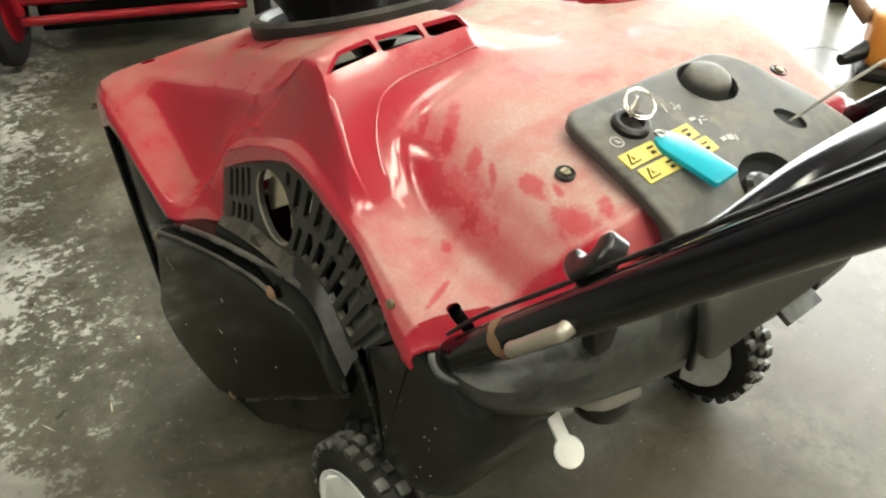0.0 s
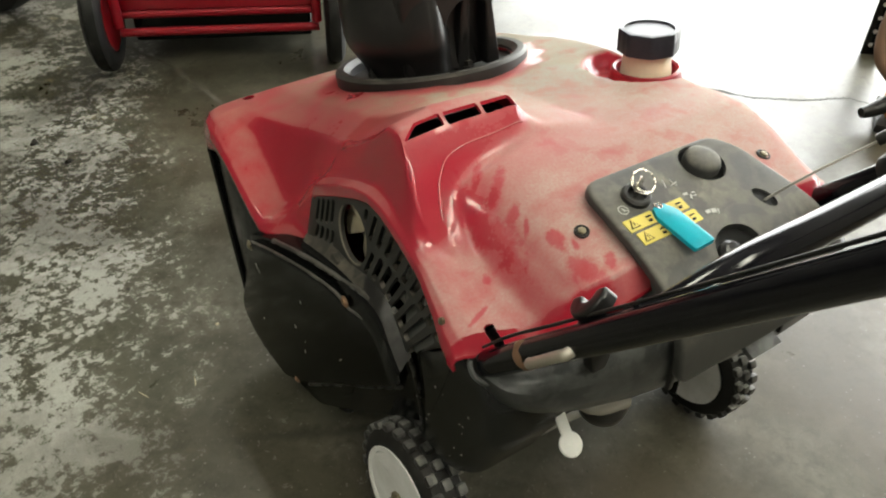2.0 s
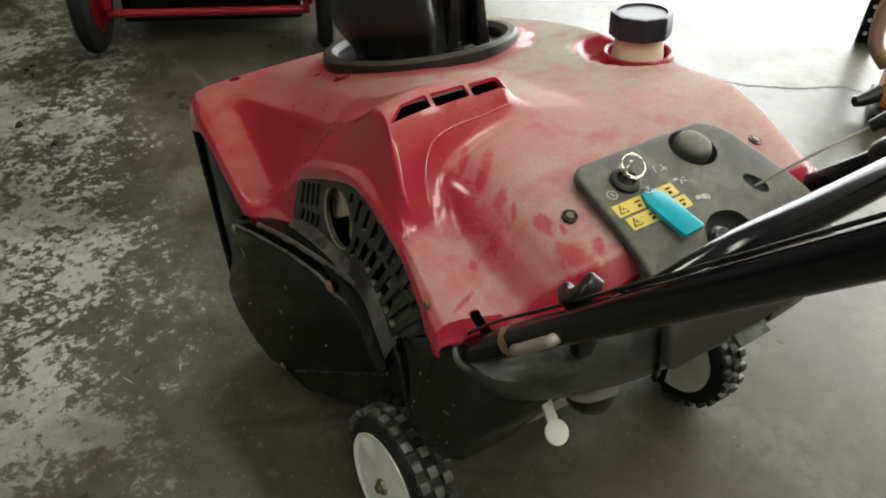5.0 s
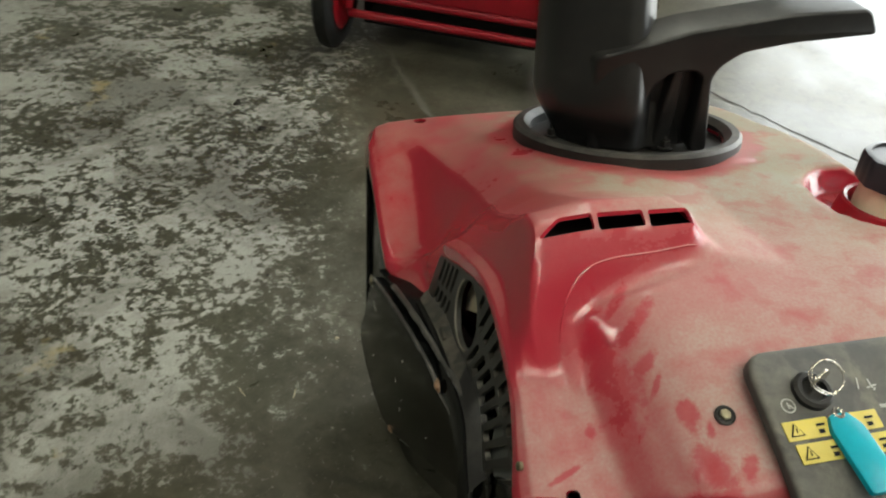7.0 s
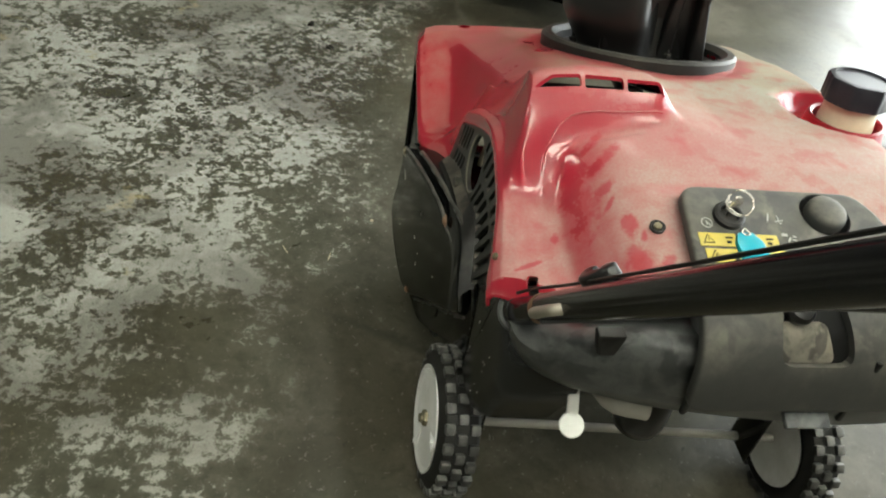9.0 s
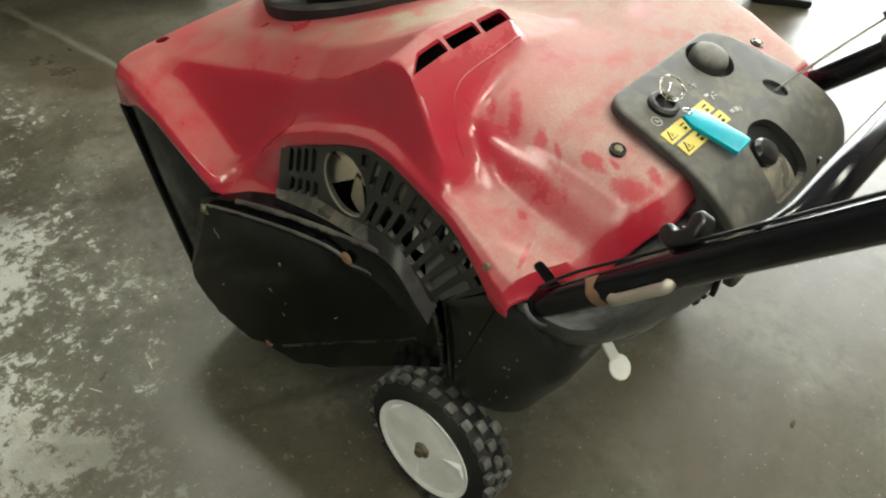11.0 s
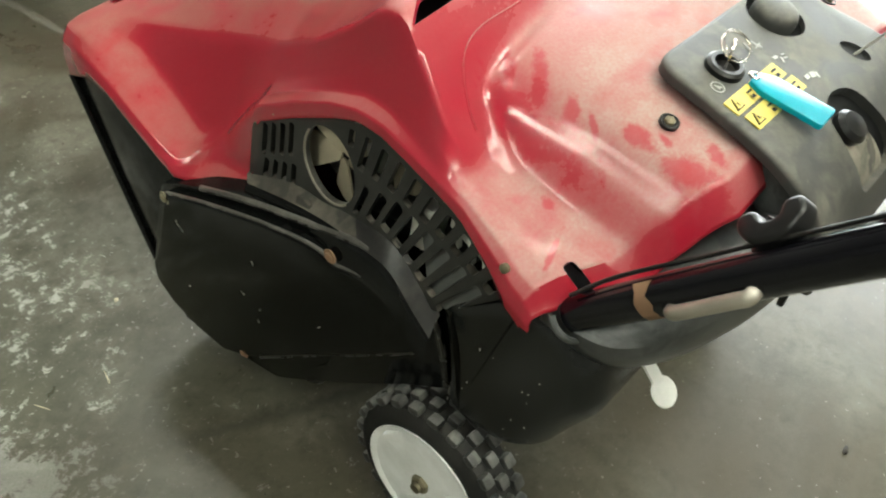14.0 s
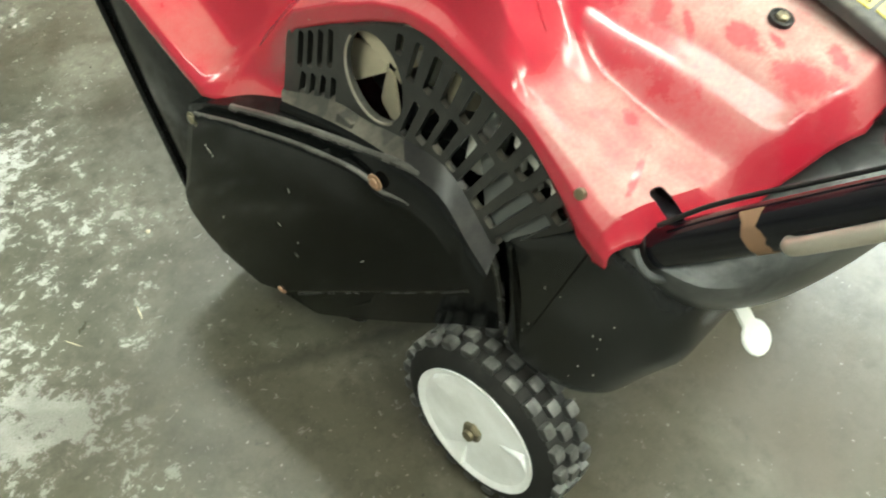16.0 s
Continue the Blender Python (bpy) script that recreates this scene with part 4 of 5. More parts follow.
for n, q in enumerate(OUTER):
    cuts.append(slot(float(q[0]), float(q[1]), 0.0345 - 0.0018 * n, min(0.0104, 0.0078 + 0.0005 * n), 12 + 2.5 * n))
INNER = catmull([(0.1115, 0.3915), (0.0755, 0.396), (0.0435, 0.384), (0.0105, 0.371)], 2) + [(-0.005, 0.361)]
for n, q in enumerate(INNER):
    cuts.append(slot(float(q[0]), float(q[1]), 0.036 + (0.0 if n < 3 else 0.0046 * (n - 2)), 0.0068 if n == 0 else 0.0102, 19 + 2.4 * n))
for n in range(4):
    cuts.append(slot(0.2375 - 0.012 * n, 0.3905 + 0.0057 * n, 0.033, 0.0066, 4 - n))
    cuts.append(slot(0.235 - 0.0128 * n, 0.361 + 0.0042 * n, 0.022, 0.0066, 10 - 2.5 * n))
HOLE = Matrix.Translation((0.1515, 0.4065, 0)) @ Matrix.Rotation(radians(-32), 4, 'Z')
oval = [HOLE @ Vector((0.0305 * math.cos(math.tau * k / 40), 0.0355 * math.sin(math.tau * k / 40), 0)) for k in range(40)]
hole = slab([(q.x, q.y) for q in oval], 0.06)
bmesh.ops.translate(hole, vec=(0, 0, 0.03), verts=hole.verts)
cuts.append(warp(hole, on_flank))
carved(grille, cuts)
part("grille_rim", sweep([flank(y, z, 0.0004) for y, z in ((0.224, 0.4225), (0.200, 0.4345), (0.17, 0.4475), (0.133, 0.4615), (0.101, 0.4675), (0.064, 0.4625), (0.026, 0.4465), (-0.006, 0.4305), (-0.034, 0.4135), (-0.050, 0.400))], 0.0022, seg=8, per=3), RIM_DUST, grille, "dust-caked grille edge")
part("intake_lip", sweep([flank(*(HOLE @ Vector((0.0312 * math.cos(radians(a)), 0.0362 * math.sin(radians(a)), 0))).xy, -0.0002) for a in range(-100, 71, 10)], 0.0012, seg=8), RIM_DUST, grille)
# dusty ledge where the grille turns outwards above the belt cover
LEDGE_IN = catmull([(0.262, 0.340), (0.197, 0.363), (0.154, 0.366), (0.123, 0.371), (0.072, 0.372), (0.036, 0.349), (0.012, 0.327)], 5)
LEDGE_OUT = catmull([(0.248, 0.342), (0.182, 0.356), (0.134, 0.361), (0.107, 0.359), (0.064, 0.357), (0.030, 0.333), (0.008, 0.318)], 5)


def ledge_strip(*lines):
    bm = bmesh.new()
    rows = [[bm.verts.new(flank(float(q[0]), float(q[1]) + up, out)) for q in line] for line, up, out in lines]
    for ra, rb in zip(rows, rows[1:]):
        for k in range(len(ra) - 1):
            bm.faces.new((ra[k], ra[k + 1], rb[k + 1], rb[k]))
    bmesh.ops.recalc_face_normals(bm, faces=bm.faces)
    return bm


CUT = 17
part("grille_ledge", ledge_strip((LEDGE_IN[:CUT], 0.003, -0.004), (LEDGE_IN[:CUT], 0.0, 0.0012), (LEDGE_OUT[:CUT], 0.0, 0.012)), LEDGE_DUST, grille, "plastic ledge caked with tan dust")
part("grille_ledge", ledge_strip((LEDGE_IN[CUT - 1:], 0.003, -0.004), (LEDGE_IN[CUT - 1:], 0.0, 0.0012), (LEDGE_OUT[CUT - 1:], 0.0, 0.012)), BLACK_PLASTIC, grille)
part("ledge_skirt", ledge_strip((LEDGE_OUT, 0.0006, 0.0118), (LEDGE_OUT, -0.003, 0.0145), (LEDGE_OUT, -0.03, 0.015)), BLACK_PAINT, grille)
part("grille_tab", moved(slab(rounded([(-0.011, 0), (0.011, 0), (0.009, 0.013), (-0.009, 0.015)], 0.002, 3), 0.010, 0.0015, 3), Matrix.Translation((-0.223, 0.172, 0.352)) @ Matrix.Rotation(radians(-90), 4, 'Z') @ Matrix.Rotation(radians(78), 4, 'X')), LEDGE_DUST, grille, "small dusty latch tab")
# engine behind the grille
engine = part("engine", moved(box(0.16, 0.20, 0.12, 0.015), Matrix.Translation((-0.07, 0.10, 0.40))), STEEL_GREY, thrower, "grey cast engine block behind the grille")
part("cylinder_head", warp(slab([(0.026, 0.445), (-0.045, 0.425), (-0.045, 0.385), (0.012, 0.405), (0.026, 0.410)], 0.05, 0.003), lambda c: on_flank(c + Vector((0, 0, -0.012)))), SHROUD_PALE, engine, "pale cast cylinder head")
for k in range(5):
    part("cooling_fin", warp(slab([(0.024 - 0.016 * k, 0.440 - 0.006 * k), (0.020 - 0.016 * k, 0.440 - 0.006 * k), (0.010 - 0.016 * k, 0.400 - 0.006 * k), (0.014 - 0.016 * k, 0.400 - 0.006 * k)], 0.005), lambda c: on_flank(c + Vector((0, 0, -0.0075)))), SHROUD_PALE, engine)
part("muffler_guard", warp(slab([(0.102, 0.465), (0.070, 0.462), (0.066, 0.415), (0.088, 0.410)], 0.03, 0.004), lambda c: on_flank(c + Vector((0, 0, -0.012)))), FAN_METAL, engine, "tan metal guard plate")
part("fuel_bracket", warp(slab([(0.138, 0.462), (0.114, 0.462), (0.104, 0.415), (0.118, 0.412)], 0.012, 0.003), lambda c: on_flank(c + Vector((0, 0, -0.014)))), SHROUD_PALE, engine, "pale plastic bracket")
part("carburettor_cover", warp(slab(rounded([(0.066, 0.415), (0.040, 0.410), (0.046, 0.368), (0.066, 0.368)], 0.006, 3), 0.02, 0.003), lambda c: on_flank(c + Vector((0, 0, -0.014)))), SHROUD_PALE, engine)
part("air_baffle", warp(slab([(0.052, 0.405), (0.0, 0.392), (-0.040, 0.372), (-0.020, 0.335), (0.03, 0.335)], 0.004), lambda c: on_flank(c + Vector((0, 0, -0.0085)))), BAFFLE_GREY, engine, "dusty grey baffle behind the slots")
part("flywheel", moved(lathe([(0.052, 0), (0.052, 0.012), (0.02, 0.016)], 36), pose(-0.160, 0.1515, 0.4065, 0, -90, 0)), BLACK_PLASTIC, engine)
for i in range(5):
    blade = slab(rounded([(-0.004, 0.004), (-0.021, 0.042), (-0.004, 0.049), (0.014, 0.044), (0.006, 0.004)], 0.004, 2), 0.002)
    part("fan_blade", moved(blade, pose(-0.186, 0.1515, 0.4065, 0, -90, 0) @ Matrix.Rotation(radians(72 * i + 12), 4, 'Z') @ Matrix.Rotation(radians(16), 4, 'Y')), FAN_METAL, engine)
part("shroud", moved(box(0.30, 0.30, 0.05, 0.01), Matrix.Translation((0.0, 0.05, 0.31))), BLACK_PLASTIC, engine)


def on_cover(c):
    """A place on the belt cover's face plane; c.z is how far it stands proud."""
    return Vector((-0.193 - 0.14 * c.x - 0.074 * c.y - c.z, c.x, c.y))


RIM = [(0.366, 0.290), (0.305, 0.317), (0.231, 0.338), (0.161, 0.352), (0.115, 0.360), (0.081, 0.361), (0.058, 0.347), (0.038, 0.328), (0.022, 0.304), (0.013, 0.267), (0.009, 0.214), (0.060, 0.176), (0.121, 0.124), (0.20, 0.060), (0.262, 0.014), (0.335, 0.012), (0.385, 0.024), (0.420, 0.052), (0.441, 0.092), (0.437, 0.128), (0.41, 0.19)]
cover = part("belt_cover", warp(slab(rounded(RIM, 0.010, 3), 0.045, 0.003), lambda c: on_cover(c + Vector((0, 0, -0.012)))), COVER_BLACK, thrower, "scratched glossy black steel belt cover")
FACE = [(0.350, 0.291), (0.271, 0.316), (0.208, 0.331), (0.158, 0.338), (0.132, 0.337), (0.120, 0.328), (0.105, 0.331), (0.085, 0.333), (0.064, 0.326), (0.049, 0.313), (0.039, 0.294), (0.033, 0.264), (0.083, 0.219), (0.19, 0.130), (0.290, 0.046), (0.335, 0.024), (0.380, 0.040), (0.413, 0.068), (0.429, 0.104), (0.424, 0.135), (0.395, 0.19)]
part("raised_face", warp(slab(rounded(FACE, 0.007, 4), 0.016, 0.006, 4), on_cover), COVER_BLACK, cover)
# thin pale sweeps draw the highlight lines along the worn cover edges
part("inner_ridge", sweep([on_cover(Vector((y, z, -0.0022))) for y, z in ((0.343, 0.294), (0.30, 0.308), (0.271, 0.3165), (0.208, 0.3315), (0.158, 0.3385), (0.135, 0.3375), (0.120, 0.3290), (0.105, 0.3315), (0.085, 0.3335), (0.064, 0.3265), (0.049, 0.3135), (0.039, 0.294), (0.034, 0.270))], 0.0020, seg=8, per=4), RIDGE_SHEEN, cover, "worn dusty edge of the cover's face, paled to draw its highlight")
part("outer_ridge", sweep([on_cover(Vector((y, z, -0.0135))) for y, z in ((0.300, 0.317), (0.231, 0.337), (0.161, 0.351), (0.115, 0.359), (0.083, 0.359), (0.058, 0.346), (0.038, 0.327), (0.022, 0.303), (0.014, 0.266), (0.010, 0.218))], 0.0034, seg=8, per=4), RIDGE_SHEEN, cover)
part("hem", sweep([on_cover(Vector((y, z, -0.010))) for y, z in ((0.040, 0.252), (0.083, 0.214), (0.19, 0.124), (0.280, 0.046))], 0.0022, seg=8, per=3), RIDGE_SHEEN, cover)
part("cable_tie", sweep([on_cover(Vector((y, z, -0.026))) for y, z in ((0.19, 0.064), (0.205, 0.042), (0.235, 0.030), (0.262, 0.020), (0.278, 0.008))], 0.004, seg=8, per=4), BLACK_PLASTIC, cover, "crumpled black edge trim")
for y, z, mat in ((0.123, 0.338, RUST), (0.349, 0.284, BRASS), (0.297, 0.050, RUST)):
    p = on_cover(Vector((y, z, -0.002)))
    part("cover_bolt", moved(join(lathe([(0.0075, 0), (0.0075, 0.0012)], 20), lathe([(0.005, 0.001), (0.005, 0.003), (0.003, 0.004)], 6)), pose(*p, 0, -90, 0)), mat, cover, "rust-stained cover bolt" if mat is RUST else "")
rnd = random.Random(4)
for i in range(16):
    y = rnd.uniform(0.06, 0.36)
    z = rnd.uniform(0.10, 0.28)
    if z > 0.30 - 0.05 * (y / 0.4) or z < 0.31 - 0.84 * y:
        continue
    chip = slab(rounded([(-0.0012, -0.002), (0.0012, -0.0025), (0.0008, 0.003), (-0.001, 0.0022)], 0.0006, 2), 0.0004)
    bmesh.ops.scale(chip, vec=(rnd.uniform(0.25, 0.55), rnd.uniform(0.5, 1.9), 1), verts=chip.verts)
    bmesh.ops.rotate(chip, matrix=Matrix.Rotation(rnd.uniform(-0.9, 0.9), 3, 'Z'), verts=chip.verts)
    part("paint_chip", warp(chip, lambda c: on_cover(c + Vector((y, z, 0.0003)))), STEEL_GREY, cover)

def on_side(c):
    return Vector((-0.233 - 0.065 * (0.326 - c.y) - c.z, c.x, c.y))


SIDE = [(0.566, 0.330), (0.482, 0.366), (0.45, 0.356), (0.40, 0.335), (0.345, 0.305), (0.345, 0.20), (0.36, 0.05), (0.40, 0.040), (0.437, 0.098), (0.475, 0.165)]
housing = part("auger_housing", warp(slab(rounded(SIDE, 0.006, 3), 0.004, 0.001), lambda c: on_side(c + Vector((0, 0, -0.003)))), BLACK_PAINT, thrower, "black steel auger housing side plate")
part("rolled_edge", sweep([on_side(Vector((y, z, -0.003))) for y, z in ((0.562, 0.322), (0.52, 0.245), (0.475, 0.163), (0.443, 0.108), (0.425, 0.080))], 0.0048, seg=10, per=3), BLACK_PAINT, housing)
part("side_plate", warp(slab(rounded([(0.528, 0.345), (0.10, 0.34), (0.06, 0.22), (0.16, 0.10), (0.26, 0.04), (0.34, 0.03), (0.415, 0.105), (0.46, 0.20)], 0.02, 4), 0.004, 0.001), lambda c: Vector((0.298 - c.z, c.x, c.y))), BLACK_PAINT, housing)


def scoop():
    bm = bmesh.new()
    rows = []
    for a in range(0, 13):
        t = radians(70 + 200 * a / 12)
        y, z = 0.32 + 0.17 * math.cos(t), 0.17 + 0.12 * math.sin(t)
        rows.append([bm.verts.new((x, y, max(0.012, z))) for x in (-0.215, 0.03, 0.290)])
    for a, b in zip(rows, rows[1:]):
        for i in range(2):
            bm.faces.new((a[i], a[i + 1], b[i + 1], b[i]))
    return bm


sc = part("auger_scoop", scoop(), BLACK_PAINT, housing)
sm = sc.modifiers.new("thickness", 'SOLIDIFY')
sm.thickness = 0.003
for i in range(2):
    part("paddle", moved(box(0.48, 0.012, 0.11, 0.004), pose(0.03, 0.32, 0.15, 90 * i + 20)), RUBBER, housing, "black rubber auger paddle")
part("scraper_bar", moved(box(0.44, 0.05, 0.006, 0.002), pose(0.04, 0.27, 0.016, 6)), BLACK_PLASTIC, housing)
BELLY = [(-0.050, 0.402), (0.020, 0.352), (0.030, 0.338), (0.016, 0.300), (0.010, 0.262), (0.007, 0.214), (-0.010, 0.203), (-0.040, 0.200), (-0.072, 0.208), (-0.100, 0.234), (-0.118, 0.276), (-0.140, 0.32), (-0.132, 0.37), (-0.095, 0.398), (-0.070, 0.398)]
belly = part("belly_cover", warp(slab(rounded(BELLY, 0.014, 4), 0.085, 0.026, 6), lambda c: Vector((-0.209 + 0.04 * (c.y - 0.3) - c.z, c.x, c.y))), BELLY_BLACK, thrower, "smooth black lower engine cover with scuffs")
for i in range(14):
    y, z = rnd.uniform(-0.10, 0.0), rnd.uniform(0.225, 0.33)
    if z < 0.21 + 0.6 * max(0.0, -0.03 - y):
        continue
    chip = slab(rounded([(-0.0009, -0.0014), (0.001, -0.0012), (0.0007, 0.0016), (-0.001, 0.0012)], 0.0005, 2), 0.0004)
    bmesh.ops.scale(chip, vec=(rnd.uniform(0.3, 0.7), rnd.uniform(0.3, 1.4), 1), verts=chip.verts)
    part("scuff", warp(chip, lambda c: Vector((-0.2094 + 0.04 * (c.y + z - 0.3) - c.z, c.x + y, c.y + z))), STEEL_GREY, belly)

# rear panel under the handle
REAR_PLAN = catmull([(-0.200, -0.075), (-0.201, -0.105), (-0.193, -0.136), (-0.160, -0.164), (-0.105, -0.184), (-0.046, -0.195), (0.06, -0.203), (0.15, -0.205), (0.215, -0.195), (0.235, -0.15), (0.238, -0.08)], 6)


def rear_panel(x_from, x_to, proud):
    bm = bmesh.new()
    rows = []
    for q in REAR_PLAN:
        x, y = float(q[0]), float(q[1])
        if not (x_from <= x <= x_to):
            continue
        cx, cy = 0.02, -0.02
        d = Vector((x - cx, (y - cy) * 1.6)).normalized()
        drop = 0.012 * max(0.0, min(1.0, (x + 0.1) / 0.2))
        col = []
        top = 0.408 + 0.048 * max(0.0, min(1.0, (x + 0.205) / 0.10))
        for z, inn in ((top - 0.010, 0.060), (top + 0.002, 0.018), (top, 0.008), (top - 0.006, 0.002), (0.392 + (top - 0.392) * 0.5, -0.003), (0.392, -0.002), (0.374 - drop, 0.004), (0.362 - drop, 0.014), (0.356 - drop, 0.05)):
            col.append(bm.verts.new((x - d.x * (inn - proud), y - d.y * (inn - proud), z)))
        rows.append(col)
    for a, b in zip(rows, rows[1:]):
        for i in range(len(a) - 1):
            bm.faces.new((a[i], a[i + 1], b[i + 1], b[i]))
    return bm


rear = part("rear_panel", rear_panel(-1, 1, 0.0), REAR_GREY, thrower, "dusty dark plastic rear panel with vertical seams")
rm = rear.modifiers.new("thickness", 'SOLIDIFY')
rm.thickness, rm.offset = 0.003, -1
for x in (-0.046, 0.115):
    part("seam_strip", moved(box(0.006, 0.006, 0.085, 0.002), pose(x, -0.199 if x < 0 else -0.2065, 0.42)), BLACK_PLASTIC, rear)
part("rear_bracket", moved(box(0.046, 0.018, 0.006, 0.001), pose(0.072, -0.214, 0.388, 25)), REAR_GREY, rear, "small grey plastic flap")
part("rear_clip", moved(slab(rounded([(-0.014, 0.012), (0.014, 0.012), (0.008, -0.014), (-0.008, -0.014)], 0.003), 0.012, 0.002), pose(-0.135, -0.183, 0.452, 90, 0, 0)), BLACK_PLASTIC, rear)
part("underside", moved(box(0.36, 0.26, 0.06, 0.01), Matrix.Translation((0.02, 0.0, 0.345))), BLACK_PLASTIC, thrower)
part("muffler", moved(lathe([(0.006, -0.028), (0.018, -0.026), (0.027, -0.018), (0.031, -0.004), (0.031, 0.05), (0.026, 0.06)], 32), Matrix.Translation((-0.020, -0.105, 0.255))), INK_BLACK, thrower, "round black muffler under the rear")
part("drain_lever", moved(join(slab(rounded([(-0.006, 0.022), (0.006, 0.022), (0.006, -0.02), (-0.006, -0.02)], 0.003), 0.003, 0.0008), moved(lathe([(0.0125, -0.003), (0.0135, -0.0015), (0.0125, 0.0)], 28), Matrix.Translation((0, -0.028, 0)))),
     pose(-0.126, -0.141, 0.326, 38, 0, -8)), PANEL_WHITE, thrower, "white plastic paddle lever hanging under the rear")
part("exhaust_stub", sweep([(-0.10, -0.10, 0.34), (-0.09, -0.145, 0.33), (-0.05, -0.155, 0.325)], 0.012, seg=12, per=4), STEEL_GREY, thrower)


# ---- wheels ----
def wheel_bits(parent, m):
    """Tyre with square lugs, dished rim and hub nut; the wheel's axis is the pose's z."""
    wheel = part("wheel", moved(lathe([(0.070, -0.026), (0.078, -0.027), (0.0905, -0.020), (0.0915, 0.0), (0.0905, 0.020), (0.078, 0.027), (0.070, 0.026)], 64, False), m), RUBBER, parent, "black rubber tyre with square lugs")
    lugs = []
    for i in range(24):
        for row, (off, half) in enumerate(((-0.016, 0), (0.0, 0.5), (0.016, 0))):
            a = 2 * math.pi * (i + half) / 24
            lugs.append(moved(box(0.0130, 0.0138, 0.010, 0.0032, 2), m @ Matrix.Rotation(a, 4, 'Z') @ Matrix.Translation((0.0938, 0, off)) @ Matrix.Rotation(math.pi / 2, 4, 'Y')))
    part("tread", join(*lugs), LUG_RUBBER, wheel, "rows of dusty square tread lugs")
    part("rim", moved(lathe([(0.070, 0.026), (0.071, 0.0285), (0.067, 0.0285), (0.060, 0.0235), (0.045, 0.0185), (0.028, 0.0165), (0.022, 0.019), (0.012, 0.020)], 56), m), WHITE_RIM, wheel, "dished white plastic wheel rim")
    part("rim_back", moved(lathe([(0.069, -0.0265), (0.064, -0.021), (0.030, -0.014), (0.018, -0.020), (0.004, -0.020)], 48), m), WHITE_RIM, wheel)
    for i in range(3):
        pad = slab(rounded([(0.016, -0.004), (0.058, -0.030), (0.0655, 0.0), (0.058, 0.030), (0.016, 0.004)], 0.004, 3), 0.012, 0.0012, 2)
        bmesh.ops.rotate(pad, matrix=Matrix.Rotation(radians(-4), 3, 'Y') @ Matrix.Rotation(radians(15), 3, 'X'), verts=pad.verts)
        part("spoke_rib", moved(pad, m @ Matrix.Rotation(2 * math.pi * i / 3 + 0.5, 4, 'Z') @ Matrix.Translation((0, 0, 0.0212))), WHITE_RIM, wheel, "broad moulded spoke")
    part("hub_nut", moved(join(lathe([(0.0145, 0.018), (0.0145, 0.022)], 24), lathe([(0.011, 0.021), (0.011, 0.030), (0.009, 0.032)], 6), lathe([(0.006, 0.031), (0.006, 0.036)], 12)), m), BRASS, wheel, "zinc hub nut")
    return wheel


wheel_bits(thrower, Matrix.Translation((-0.212, 0.0, 0.1005)) @ Matrix.Rotation(radians(-90 + 4), 4, 'Y'))
wheel_bits(thrower, Matrix.Translation((0.276, -0.030, 0.0955)) @ Matrix.Rotation(radians(90), 4, 'Y') @ Matrix.Scale(0.95, 4))
part("axle", sweep([(-0.21, 0, 0.1), (0.276, -0.030, 0.096)], 0.006, seg=12), STEEL_GREY, thrower, "bare steel axle rod")
for x, y in ((-0.17, -0.002), (0.20, -0.035)):
    part("axle_bracket", moved(box(0.004, 0.05, 0.22, 0.001), Matrix.Translation((x, y, 0.195))), BLACK_PAINT, thrower)

# ---- handle ----
LEG, LEG_R = Vector((0.0038, -0.1103, 0.1216)), Vector((-0.006, -0.108, 0.1235))
L0, R0 = Vector((-0.193, -0.093, 0.401)), Vector((0.213, -0.115, 0.440))
handle_l = part("handle_tube", sweep([L0 + LEG * s for s in (0, 0.1, 0.5, 1, 1.5, 2, 2.6, 3.4, 4.4)], 0.0142, seg=24), TUBE_BLACK, thrower, "glossy black steel handle tube")
handle_r = part("handle_tube", sweep([R0 + LEG_R * s for s in (0, 0.5, 1, 1.5, 2, 2.6, 3.4, 4.4)], 0.0142, seg=24), TUBE_BLACK, thrower, "glossy black steel handle tube")
part("crossbar", sweep([L0 + LEG * 1.43 + Vector((0.004, 0.002, 0.002)), L0 + LEG * 1.5 + Vector((0.014, 0.002, 0.001)), (-0.155, -0.262, 0.593), (-0.10, -0.266, 0.606), (0.0, -0.268, 0.607), (0.10, -0.267, 0.606), (0.20, -0.262, 0.602)], 0.0142, seg=24, per=5), TUBE_BLACK, thrower, "glossy black tubular crossbar")
pin = [L0 + LEG * 0.63 + Vector((-0.012, -0.004, -0.003)), L0 + LEG * 0.66 + Vector((-0.018, -0.004, -0.003)), L0 + LEG * 0.92 + Vector((-0.018, -0.003, -0.003)), L0 + LEG * 0.98 + Vector((-0.017, -0.003, -0.003)), L0 + LEG * 0.99 + Vector((-0.008, -0.002, -0.002))]
part("hitch_pin", sweep(pin, 0.0050, seg=14, per=5), PIN_STEEL, handle_l, "worn bare steel spring pin through the tube")


